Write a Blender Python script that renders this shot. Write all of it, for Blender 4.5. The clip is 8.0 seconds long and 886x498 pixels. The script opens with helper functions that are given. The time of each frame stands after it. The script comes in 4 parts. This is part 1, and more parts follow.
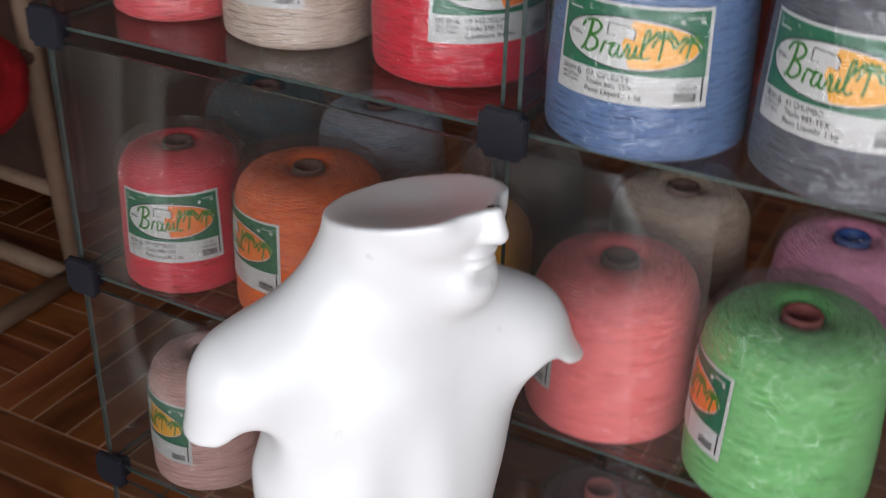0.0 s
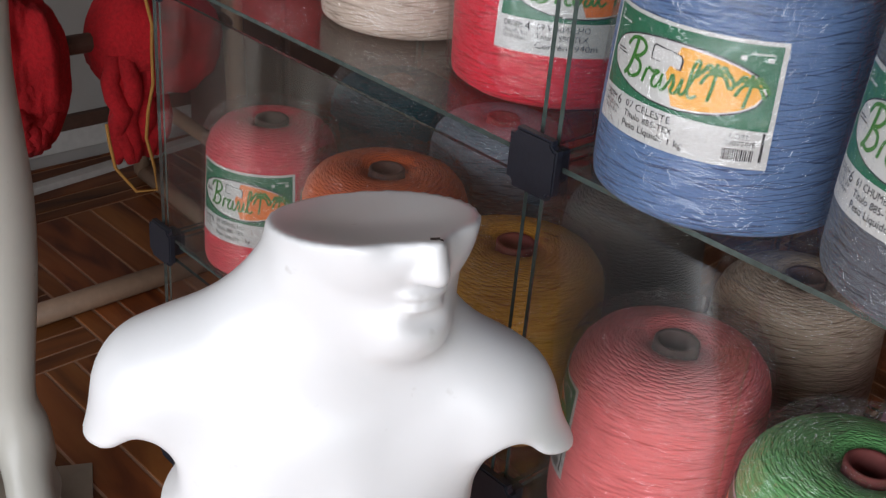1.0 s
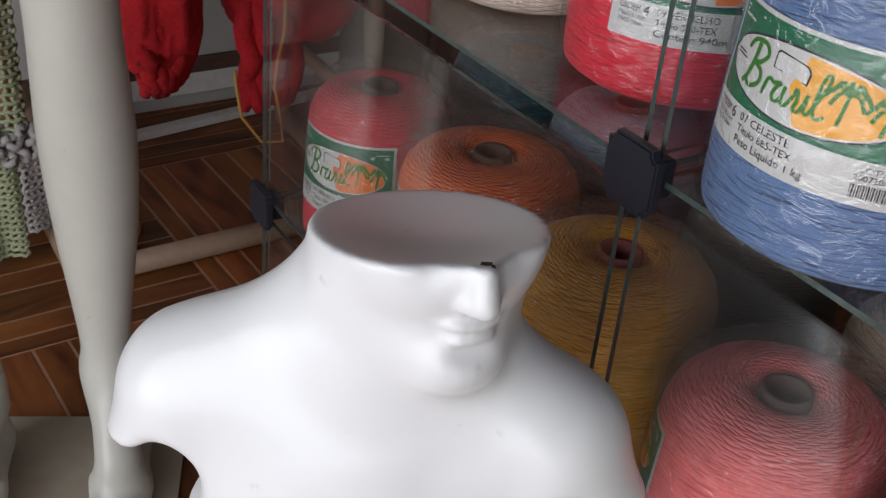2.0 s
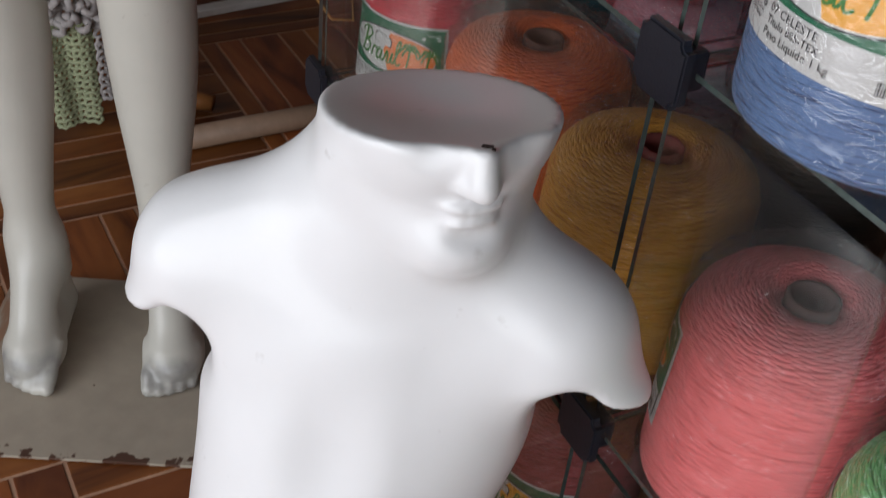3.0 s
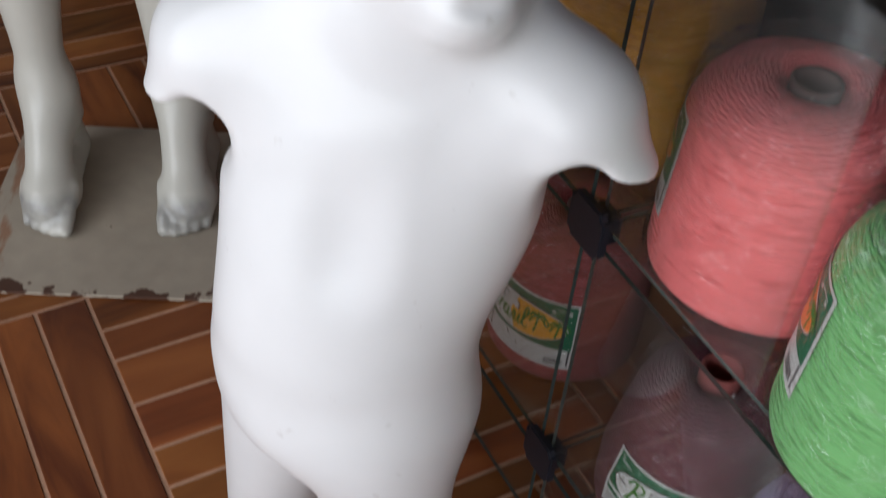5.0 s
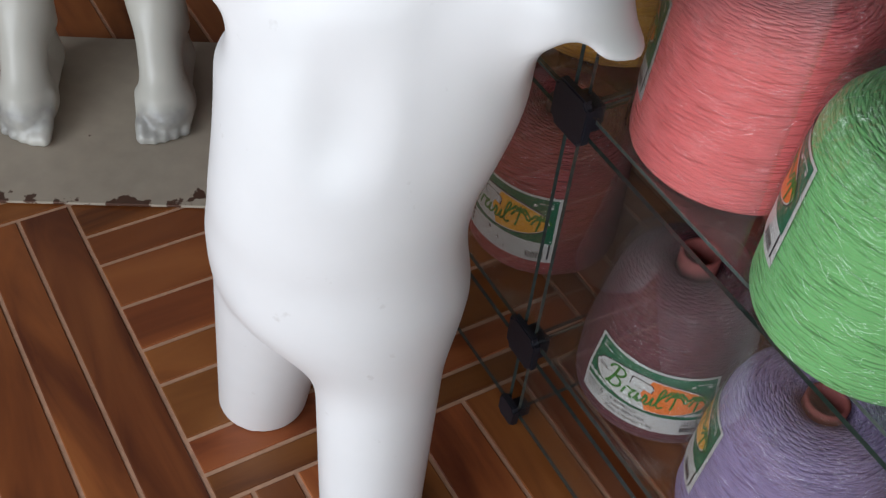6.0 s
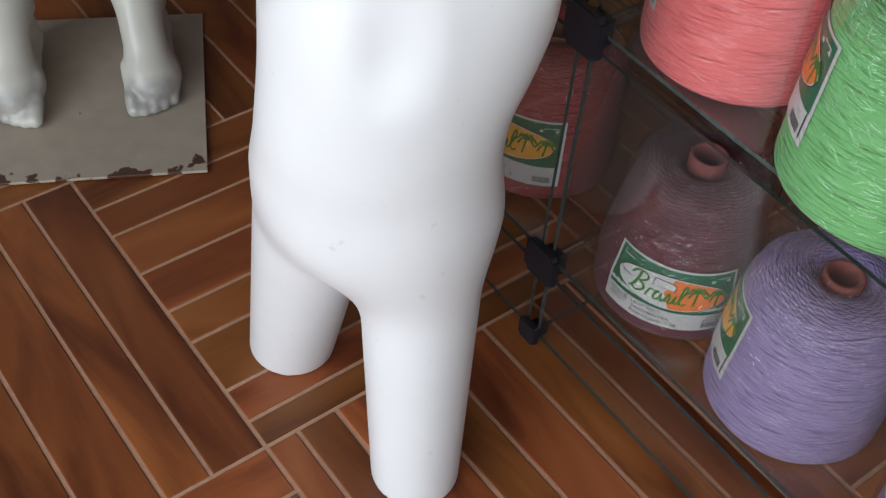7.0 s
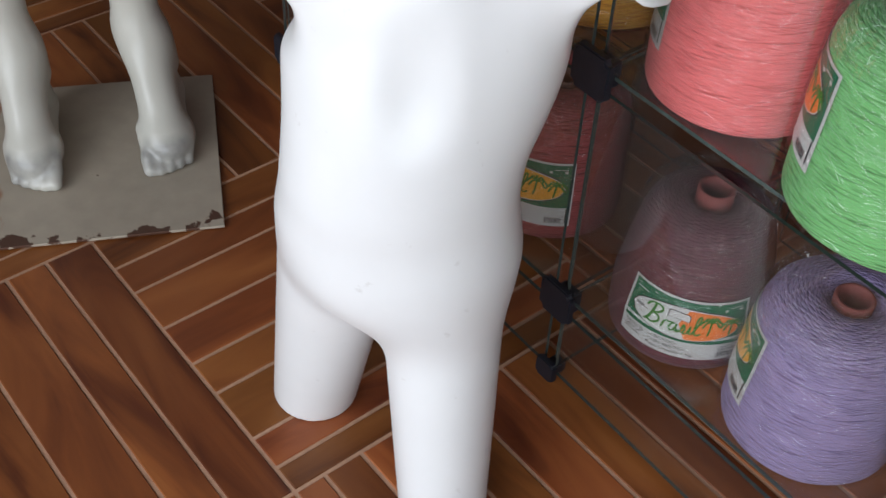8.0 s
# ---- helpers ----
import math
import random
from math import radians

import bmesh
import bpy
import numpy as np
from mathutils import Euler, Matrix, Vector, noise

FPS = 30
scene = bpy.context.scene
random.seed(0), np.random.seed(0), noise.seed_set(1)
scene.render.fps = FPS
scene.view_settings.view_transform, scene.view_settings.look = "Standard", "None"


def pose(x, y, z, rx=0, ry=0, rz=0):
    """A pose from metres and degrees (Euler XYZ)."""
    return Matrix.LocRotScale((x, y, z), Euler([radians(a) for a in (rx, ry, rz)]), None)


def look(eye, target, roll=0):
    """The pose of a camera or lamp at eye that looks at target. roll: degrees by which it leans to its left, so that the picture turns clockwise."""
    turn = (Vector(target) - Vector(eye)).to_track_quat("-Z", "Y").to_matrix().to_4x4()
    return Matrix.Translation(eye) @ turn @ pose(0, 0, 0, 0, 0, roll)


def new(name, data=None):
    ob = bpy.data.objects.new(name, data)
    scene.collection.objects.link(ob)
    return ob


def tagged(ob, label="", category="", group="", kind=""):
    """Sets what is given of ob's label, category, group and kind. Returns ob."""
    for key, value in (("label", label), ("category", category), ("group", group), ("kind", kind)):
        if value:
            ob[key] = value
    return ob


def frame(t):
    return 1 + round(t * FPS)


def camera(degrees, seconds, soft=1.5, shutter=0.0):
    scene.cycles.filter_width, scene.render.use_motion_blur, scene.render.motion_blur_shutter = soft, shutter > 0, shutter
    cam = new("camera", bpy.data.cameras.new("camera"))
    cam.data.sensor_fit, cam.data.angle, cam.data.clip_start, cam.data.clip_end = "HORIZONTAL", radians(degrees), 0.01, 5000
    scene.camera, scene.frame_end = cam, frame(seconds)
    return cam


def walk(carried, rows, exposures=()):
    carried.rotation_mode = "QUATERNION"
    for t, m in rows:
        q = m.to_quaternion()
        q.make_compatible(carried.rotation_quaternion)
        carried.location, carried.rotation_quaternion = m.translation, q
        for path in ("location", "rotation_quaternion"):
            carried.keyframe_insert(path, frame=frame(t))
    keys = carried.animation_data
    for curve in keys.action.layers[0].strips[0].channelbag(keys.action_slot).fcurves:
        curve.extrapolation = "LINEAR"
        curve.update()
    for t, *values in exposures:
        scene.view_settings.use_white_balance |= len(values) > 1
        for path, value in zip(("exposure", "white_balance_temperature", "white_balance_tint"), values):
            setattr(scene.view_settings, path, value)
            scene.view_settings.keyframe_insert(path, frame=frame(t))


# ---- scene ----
cam = camera(42.2, 8.0, soft=1.2, shutter=0.35)
PATH = [
    (0, (0.415, -0.832, 1.106), (-0.423, 0.708, 0.144), 1.4),
    (0.5, (0.528, -0.691, 1.078), (-0.642, 0.67, 0.196), 6.4),
    (1, (0.519, -0.574, 1.046), (-0.745, 0.656, 0.103), 5.0),
    (1.5, (0.477, -0.509, 1.036), (-0.841, 0.617, 0.038), 5.3),
    (1.7, (0.472, -0.488, 1.037), (-0.884, 0.573, 0.019), 5.3),
    (2.8, (0.489, -0.418, 1.033), (-0.93, 0.402, -0.113), 6.3),
    (3, (0.492, -0.416, 1.031), (-0.883, 0.384, -0.181), 6.4),
    (3.5, (0.489, -0.418, 1.058), (-0.862, 0.364, -0.192), 6.2),
    (4, (0.488, -0.418, 1.062), (-0.864, 0.365, -0.186), 5.3),
    (4.5, (0.5, -0.424, 1.053), (-0.846, 0.355, -0.204), 5.2),
    (5, (0.542, -0.443, 0.995), (-0.719, 0.303, -0.366), 5.6),
    (5.2, (0.554, -0.441, 0.98), (-0.679, 0.293, -0.414), 6.1),
    (6.3, (0.571, -0.506, 0.997), (-0.567, 0.283, -0.447), 6.3),
    (6.5, (0.575, -0.529, 1.014), (-0.579, 0.292, -0.398), 5.6),
    (7, (0.576, -0.59, 0.985), (-0.482, 0.272, -0.477), 5.2),
    (7.5, (0.581, -0.602, 1.013), (-0.476, 0.292, -0.43), 5.3),
    (8, (0.589, -0.626, 0.997), (-0.524, 0.279, -0.397), 2.9),
]
walk(cam, [(t, look(eye, target, roll)) for t, eye, target, roll in PATH],
     exposures=((0.0, 0.10, 6500, 10), (0.5, 0.40, 6500, 10), (1.0, 0.20, 6500, 10), (1.5, 0.03, 6500, 10), (3.0, -0.03, 6500, 10), (5.0, 0.0, 6400, 9), (6.5, 0.04, 6300, 7), (8.0, 0.14, 6300, 7)))

# ---- world, light, exposure ----
world = bpy.data.worlds.new("sky")
scene.world = world
world.use_nodes = True
wn = world.node_tree
sky = wn.nodes.new("ShaderNodeTexSky")
sky.sky_type, sky.sun_disc = "NISHITA", False
sky.sun_elevation, sky.sun_rotation = radians(50), radians(180)
wn.links.new(sky.outputs[0], wn.nodes["Background"].inputs[0])
wn.nodes["Background"].inputs[1].default_value = 0.1

# daylight through the shop's wide street opening
door_light = bpy.data.lights.new("doorway_daylight", "AREA")
door_light.shape, door_light.size, door_light.size_y = "RECTANGLE", 3.6, 1.5
door_light.energy, door_light.color = 66, (0.955, 0.97, 1.0)
dl = new("doorway_daylight", door_light)
dl.matrix_world = look((1.22, -1.86, 0.90), (1.05, 0.0, 0.72))


# ---- materials ----
def material(name, colour, rough=0.5, metal=0.0, vary=0.12, scale=30.0, bump=0.0, bump_scale=200.0, spread=0.0, coat=0.0):
    """Principled surface with noise at two scales; spread: change from object to object."""
    m = bpy.data.materials.new(name)
    m.use_nodes = True
    n, l = m.node_tree.nodes, m.node_tree.links
    b = n["Principled BSDF"]
    b.inputs["Roughness"].default_value, b.inputs["Metallic"].default_value = rough, metal
    b.inputs["Coat Weight"].default_value = coat
    tc = n.new("ShaderNodeTexCoord")
    big, small = n.new("ShaderNodeTexNoise"), n.new("ShaderNodeTexNoise")
    big.inputs["Scale"].default_value, small.inputs["Scale"].default_value = scale * 0.25, scale * 3
    small.inputs["Detail"].default_value = 5
    for t in (big, small):
        l.new(tc.outputs["Object"], t.inputs["Vector"])
    add = n.new("ShaderNodeMath")
    l.new(big.outputs[0], add.inputs[0]), l.new(small.outputs[0], add.inputs[1])
    ramp = n.new("ShaderNodeMapRange")
    ramp.inputs[1].default_value, ramp.inputs[2].default_value = 0.6, 1.4
    ramp.inputs[3].default_value, ramp.inputs[4].default_value = 1 - vary, 1 + vary
    l.new(add.outputs[0], ramp.inputs[0])
    hsv = n.new("ShaderNodeHueSaturation")
    hsv.inputs["Color"].default_value = (*colour, 1)
    l.new(ramp.outputs[0], hsv.inputs["Value"])
    if spread:
        info, mul, rr = n.new("ShaderNodeObjectInfo"), n.new("ShaderNodeMath"), n.new("ShaderNodeMapRange")
        rr.inputs[3].default_value, rr.inputs[4].default_value = 1 - spread, 1 + spread
        mul.operation = "MULTIPLY"
        l.new(info.outputs["Random"], rr.inputs[0])
        l.new(rr.outputs[0], mul.inputs[0]), l.new(ramp.outputs[0], mul.inputs[1])
        l.new(mul.outputs[0], hsv.inputs["Value"])
    l.new(hsv.outputs[0], b.inputs["Base Color"])
    if bump:
        nz, bp = n.new("ShaderNodeTexNoise"), n.new("ShaderNodeBump")
        nz.inputs["Scale"].default_value, nz.inputs["Detail"].default_value = bump_scale, 6
        bp.inputs["Strength"].default_value, bp.inputs["Distance"].default_value = bump, 0.002
        l.new(tc.outputs["Object"], nz.inputs["Vector"])
        l.new(nz.outputs[0], bp.inputs["Height"]), l.new(bp.outputs[0], b.inputs["Normal"])
    return m


def yarn_material(name, colour):
    """Cotton string wound in crossing, nearly level turns; uv in metres round and up the cone."""
    m = material(name, colour, rough=0.85, vary=0.10, scale=25)
    n, l = m.node_tree.nodes, m.node_tree.links
    b = n["Principled BSDF"]
    b.inputs["Sheen Weight"].default_value = 0.06
    uv = n.new("ShaderNodeUVMap")
    uv.uv_map = "UVMap"
    heights = []
    for k, (sx, scale) in enumerate(((0.10, 95.0), (-0.16, 70.0))):
        mp = n.new("ShaderNodeMapping")
        mp.inputs["Rotation"].default_value = (0, 0, sx)
        w = n.new("ShaderNodeTexWave")
        w.wave_type, w.bands_direction = "BANDS", "Y"
        w.inputs["Scale"].default_value, w.inputs["Distortion"].default_value = scale, 5.0
        w.inputs["Detail"].default_value, w.inputs["Detail Scale"].default_value = 3, 0.6
        l.new(uv.outputs[0], mp.inputs[0]), l.new(mp.outputs[0], w.inputs["Vector"])
        heights.append(w.outputs["Fac"])
    mx = n.new("ShaderNodeMath")
    mx.operation = "MAXIMUM"
    l.new(heights[0], mx.inputs[0]), l.new(heights[1], mx.inputs[1])
    bp = n.new("ShaderNodeBump")
    bp.inputs["Strength"].default_value, bp.inputs["Distance"].default_value = 0.60, 0.0015
    # shade in the gaps between loose turns, painted as short slanting dark dashes
    tone = b.inputs["Base Color"].links[0].from_socket
    for turn, long, low in ((0.12, 18.0, 0.585), (-0.09, 30.0, 0.60)):
        mp, nz, cut, mix = n.new("ShaderNodeMapping"), n.new("ShaderNodeTexNoise"), n.new("ShaderNodeMapRange"), n.new("ShaderNodeMix")
        mp.vector_type = "TEXTURE"
        mp.inputs["Rotation"].default_value = (0, 0, turn)
        mp.inputs["Scale"].default_value = (1 / long, 1 / 800.0, 1)
        nz.inputs["Scale"].default_value, nz.inputs["Detail"].default_value = 1.0, 1.5
        l.new(uv.outputs[0], mp.inputs[0]), l.new(mp.outputs[0], nz.inputs["Vector"]), l.new(nz.outputs[0], cut.inputs[0])
        cut.inputs[1].default_value, cut.inputs[2].default_value, cut.inputs[4].default_value = low, low + 0.05, 0.7
        mix.data_type = "RGBA"
        mix.inputs[7].default_value = (*[c * c * 0.6 for c in colour], 1)
        l.new(cut.outputs[0], mix.inputs[0]), l.new(tone, mix.inputs[6])
        tone = mix.outputs[2]
    l.new(tone, b.inputs["Base Color"])
    l.new(mx.outputs[0], bp.inputs["Height"]), l.new(bp.outputs[0], b.inputs["Normal"])
    return m


def clear_material(name, rough, gloss, dust, bump=0.0, bump_scale=60.0, tint=(1, 1, 1)):
    """Thin clear sheet: lets light straight through, mirrors a little, with a film of dust."""
    m = bpy.data.materials.new(name)
    m.use_nodes = True
    n, l = m.node_tree.nodes, m.node_tree.links
    n.remove(n["Principled BSDF"])
    tr, gl, df = n.new("ShaderNodeBsdfTransparent"), n.new("ShaderNodeBsdfGlossy"), n.new("ShaderNodeBsdfDiffuse")
    tr.inputs[0].default_value = (*tint, 1)
    gl.inputs["Roughness"].default_value = rough
    df.inputs[0].default_value = (0.6, 0.58, 0.56, 1)
    fr, scale, m1, m2 = n.new("ShaderNodeLayerWeight"), n.new("ShaderNodeMath"), n.new("ShaderNodeMixShader"), n.new("ShaderNodeMixShader")
    curve = n.new("ShaderNodeMath")
    curve.operation, curve.inputs[1].default_value = "POWER", 4.0
    scale.operation = "MULTIPLY_ADD"
    scale.inputs[1].default_value, scale.inputs[2].default_value = (0.26 if bump else 0.6) * gloss, (0.055 if bump else 0.07) * gloss
    scale.use_clamp = True
    tc, nz, mr = n.new("ShaderNodeTexCoord"), n.new("ShaderNodeTexNoise"), n.new("ShaderNodeMapRange")
    nz.inputs["Scale"].default_value, nz.inputs["Detail"].default_value = 9, 6
    mr.inputs[1].default_value, mr.inputs[2].default_value = 0.35, 0.7
    mr.inputs[3].default_value, mr.inputs[4].default_value = dust * 0.4, dust * 1.6
    l.new(tc.outputs["Object"], nz.inputs["Vector"]), l.new(nz.outputs[0], mr.inputs[0])
    l.new(mr.outputs[0], m1.inputs[0]), l.new(tr.outputs[0], m1.inputs[1]), l.new(df.outputs[0], m1.inputs[2])
    l.new(fr.outputs["Facing"], curve.inputs[0]), l.new(curve.outputs[0], scale.inputs[0]), l.new(scale.outputs[0], m2.inputs[0])
    l.new(m1.outputs[0], m2.inputs[1]), l.new(gl.outputs[0], m2.inputs[2])
    l.new(m2.outputs[0], n["Material Output"].inputs[0])
    if bump:
        bn, bp = n.new("ShaderNodeTexNoise"), n.new("ShaderNodeBump")
        bn.inputs["Scale"].default_value, bn.inputs["Detail"].default_value = bump_scale, 4
        bn.inputs["Distortion"].default_value = 1.2
        bp.inputs["Strength"].default_value, bp.inputs["Distance"].default_value = bump, 0.010 if bump > 0.9 else 0.007
        ridge, fold = n.new("ShaderNodeMath"), n.new("ShaderNodeMath")
        ridge.operation, ridge.inputs[1].default_value, fold.operation = "SUBTRACT", 0.5, "ABSOLUTE"
        l.new(tc.outputs["Object"], bn.inputs["Vector"]), l.new(bn.outputs[0], ridge.inputs[0])
        l.new(ridge.outputs[0], fold.inputs[0]), l.new(fold.outputs[0], bp.inputs["Height"])
        l.new(bp.outputs[0], gl.inputs["Normal"]), l.new(bp.outputs[0], fr.inputs["Normal"])
    return m


def strip_material():
    """Wood-look ceramic: streaks run along the strip, tone differs from strip to strip."""
    m = material("wood_look_ceramic", (0.2, 0.075, 0.03), rough=0.38, vary=0.14, scale=14, spread=0.0)
    n, l = m.node_tree.nodes, m.node_tree.links
    b = n["Principled BSDF"]
    tc, info = n.new("ShaderNodeTexCoord"), n.new("ShaderNodeObjectInfo")
    geo = n.new("ShaderNodeNewGeometry")
    b.inputs["Specular IOR Level"].default_value = 0.35
    shift = n.new("ShaderNodeVectorMath")
    both = n.new("ShaderNodeMath")
    l.new(info.outputs["Random"], both.inputs[0]), l.new(geo.outputs["Random Per Island"], both.inputs[1])
    grow = n.new("ShaderNodeMath")
    grow.operation = "MULTIPLY"
    grow.inputs[1].default_value = 37.0
    l.new(both.outputs[0], grow.inputs[0])
    l.new(tc.outputs["Object"], shift.inputs[0]), l.new(grow.outputs[0], shift.inputs[1])
    mp = n.new("ShaderNodeMapping")
    mp.inputs["Scale"].default_value = (3, 15, 1)
    l.new(shift.outputs[0], mp.inputs[0])
    nz = n.new("ShaderNodeTexNoise")
    nz.inputs["Scale"].default_value, nz.inputs["Detail"].default_value, nz.inputs["Distortion"].default_value = 1.0, 5, 1.2
    l.new(mp.outputs[0], nz.inputs["Vector"])
    ramp = n.new("ShaderNodeValToRGB")
    e = ramp.color_ramp.elements
    e[0].position, e[0].color = 0.30, (0.095, 0.023, 0.008, 1)
    e[1].position, e[1].color = 0.78, (0.37, 0.130, 0.036, 1)
    e2 = ramp.color_ramp.elements.new(0.5)
    e2.color = (0.245, 0.074, 0.020, 1)
    l.new(nz.outputs[0], ramp.inputs[0])
    fract = n.new("ShaderNodeMath")
    fract.operation = "FRACT"
    l.new(both.outputs[0], fract.inputs[0])
    mr = n.new("ShaderNodeMapRange")
    mr.inputs[3].default_value, mr.inputs[4].default_value = 0.55, 1.12
    l.new(fract.outputs[0], mr.inputs[0])
    hsv = n.new("ShaderNodeHueSaturation")
    l.new(ramp.outputs[0], hsv.inputs["Color"]), l.new(mr.outputs[0], hsv.inputs["Value"])
    again, part_of, hue = n.new("ShaderNodeMath"), n.new("ShaderNodeMath"), n.new("ShaderNodeMapRange")
    again.operation, again.inputs[1].default_value, part_of.operation = "MULTIPLY", 7.3, "FRACT"
    hue.inputs[3].default_value, hue.inputs[4].default_value = 0.494, 0.506
    l.new(both.outputs[0], again.inputs[0]), l.new(again.outputs[0], part_of.inputs[0])
    l.new(part_of.outputs[0], hue.inputs[0]), l.new(hue.outputs[0], hsv.inputs["Hue"])
    l.new(hsv.outputs[0], b.inputs["Base Color"])
    return m


def plate_material():
    """Grey-beige painted steel with rust where the paint has chipped along two edges; local x, y in metres."""
    m = material("painted_steel", (0.36, 0.308, 0.245), rough=0.45, vary=0.14, scale=12)
    n, l = m.node_tree.nodes, m.node_tree.links
    b = n["Principled BSDF"]
    col = b.inputs["Base Color"].links[0].from_socket
    tc, sep, nz = n.new("ShaderNodeTexCoord"), n.new("ShaderNodeSeparateXYZ"), n.new("ShaderNodeTexNoise")
    nz.inputs["Scale"].default_value, nz.inputs["Detail"].default_value = 38, 5
    l.new(tc.outputs["Object"], sep.inputs[0]), l.new(tc.outputs["Object"], nz.inputs["Vector"])
    edge = n.new("ShaderNodeMapRange")
    edge.inputs[1].default_value, edge.inputs[2].default_value = 0.125, 0.162
    edge.inputs[3].default_value, edge.inputs[4].default_value = 0.0, 0.27
    l.new(sep.outputs[0], edge.inputs[0])
    add, cut, mix = n.new("ShaderNodeMath"), n.new("ShaderNodeMapRange"), n.new("ShaderNodeMix")
    l.new(nz.outputs[0], add.inputs[0]), l.new(edge.outputs[0], add.inputs[1])
    cut.inputs[1].default_value, cut.inputs[2].default_value = 0.74, 0.77
    l.new(add.outputs[0], cut.inputs[0])
    mix.data_type = "RGBA"
    mix.inputs[7].default_value = (0.07, 0.03, 0.018, 1)
    l.new(cut.outputs[0], mix.inputs[0]), l.new(mix.outputs[2], b.inputs["Base Color"])
    # orange rust smears towards one side
    mp, nz2, side, both, smear = n.new("ShaderNodeMapping"), n.new("ShaderNodeTexNoise"), n.new("ShaderNodeMapRange"), n.new("ShaderNodeMath"), n.new("ShaderNodeMix")
    mp.inputs["Scale"].default_value = (14, 60, 1)
    nz2.inputs["Scale"].default_value, nz2.inputs["Detail"].default_value = 1.0, 4
    side.inputs[1].default_value, side.inputs[2].default_value, side.inputs[3].default_value, side.inputs[4].default_value = -0.13, -0.06, 0.12, -0.2
    l.new(tc.outputs["Object"], mp.inputs[0]), l.new(mp.outputs[0], nz2.inputs["Vector"]), l.new(sep.outputs[1], side.inputs[0])
    l.new(nz2.outputs[0], both.inputs[0]), l.new(side.outputs[0], both.inputs[1])
    spread = n.new("ShaderNodeMapRange")
    spread.inputs[1].default_value, spread.inputs[2].default_value, spread.inputs[4].default_value = 0.62, 0.72, 0.7
    l.new(both.outputs[0], spread.inputs[0])
    smear.data_type = "RGBA"
    smear.inputs[7].default_value = (0.26, 0.10, 0.04, 1)
    l.new(spread.outputs[0], smear.inputs[0]), l.new(col, smear.inputs[6]), l.new(smear.outputs[2], mix.inputs[6])
    return m


MAT = {
    "white": material("white_enamel", (0.71, 0.71, 0.72), rough=0.33, vary=0.025, scale=8, bump=0.05, bump_scale=60, coat=0.15),
    "cream": material("cream_enamel", (0.50, 0.485, 0.435), rough=0.35, vary=0.05, scale=8, bump=0.05, bump_scale=60, coat=0.1),
    "strip": strip_material(),
    "grout": material("tan_grout", (0.46, 0.27, 0.175), rough=0.8, vary=0.2, scale=40),
    "wall": material("plaster_wall", (0.42, 0.40, 0.375), rough=0.9, vary=0.08, scale=4, bump=0.2, bump_scale=90),
    "backwall": material("brown_wall_paint", (0.15, 0.085, 0.065), rough=0.85, vary=0.15, scale=4, bump=0.2, bump_scale=90),
    "ceiling": material("ceiling_paint", (0.12, 0.10, 0.09), rough=0.9, vary=0.05, scale=4),
    "whitewood": material("white_painted_wood", (0.62, 0.60, 0.57), rough=0.6, vary=0.15, scale=18, bump=0.2),
    "lightwood": material("light_wood", (0.28, 0.18, 0.12), rough=0.6, vary=0.2, scale=20, bump=0.2),
    "darkwood": material("dark_wood", (0.10, 0.05, 0.035), rough=0.6, vary=0.3, scale=20, bump=0.2),
    "orangewood": material("varnished_orange_wood", (0.30, 0.12, 0.035), rough=0.4, vary=0.25, scale=16),
    "black": material("black_plastic", (0.012, 0.013, 0.02), rough=0.42, vary=0.2, scale=60, bump=0.08, bump_scale=500),
    "plate": plate_material(),
    "chip": material("bare_chipped_spot", (0.05, 0.035, 0.03), rough=0.8, vary=0.3, scale=80),
    "glass": clear_material("dusty_glass", 0.03, 0.9, 0.006, tint=(0.982, 0.988, 0.984)),
    "glass_edge": material("glass_edge", (0.05, 0.065, 0.06), rough=0.2, vary=0.4, scale=60),
    "wrap": clear_material("creased_film", 0.07, 1.8, 0.003, bump=1.0, bump_scale=95),
    "film": clear_material("clear_film", 0.08, 1.35, 0.004, bump=0.8, bump_scale=62),
    "paper": material("label_paper", (0.48, 0.475, 0.465), rough=0.5, vary=0.04, scale=40),
    "green": material("label_green", (0.006, 0.115, 0.055), rough=0.45, vary=0.08, scale=40),
    "amber": material("label_amber", (0.72, 0.34, 0.035), rough=0.45, vary=0.08, scale=40),
    "redorange": material("label_red_orange", (0.70, 0.17, 0.03), rough=0.45, vary=0.08, scale=40),
    "leaf": material("label_leaf_green", (0.03, 0.16, 0.02), rough=0.45, vary=0.08, scale=40),
    "ink": material("label_ink", (0.02, 0.02, 0.025), rough=0.5, vary=0.1, scale=40),
    "card": material("card_tube", (0.10, 0.055, 0.045), rough=0.8, vary=0.15, scale=60),
    "redcard": material("red_card_tube", (0.20, 0.05, 0.045), rough=0.8, vary=0.15, scale=60),
    "bluecard": material("blue_plastic_tube", (0.02, 0.06, 0.22), rough=0.5, vary=0.1, scale=60),
    "redwool": material("red_wool", (0.45, 0.008, 0.014), rough=0.95, vary=0.35, scale=60, bump=0.9, bump_scale=150),
    "string": material("yellow_string", (0.5, 0.25, 0.06), rough=0.9, vary=0.2, scale=60),
    "crochet_green": material("pale_green_cord", (0.33, 0.36, 0.22), rough=0.95, vary=0.2, scale=60, bump=0.6),
    "crochet_grey": material("grey_cord", (0.38, 0.35, 0.34), rough=0.95, vary=0.2, scale=60, bump=0.6),
    "pavement": material("pavement", (0.35, 0.34, 0.32), rough=0.9, vary=0.2, scale=6),
}
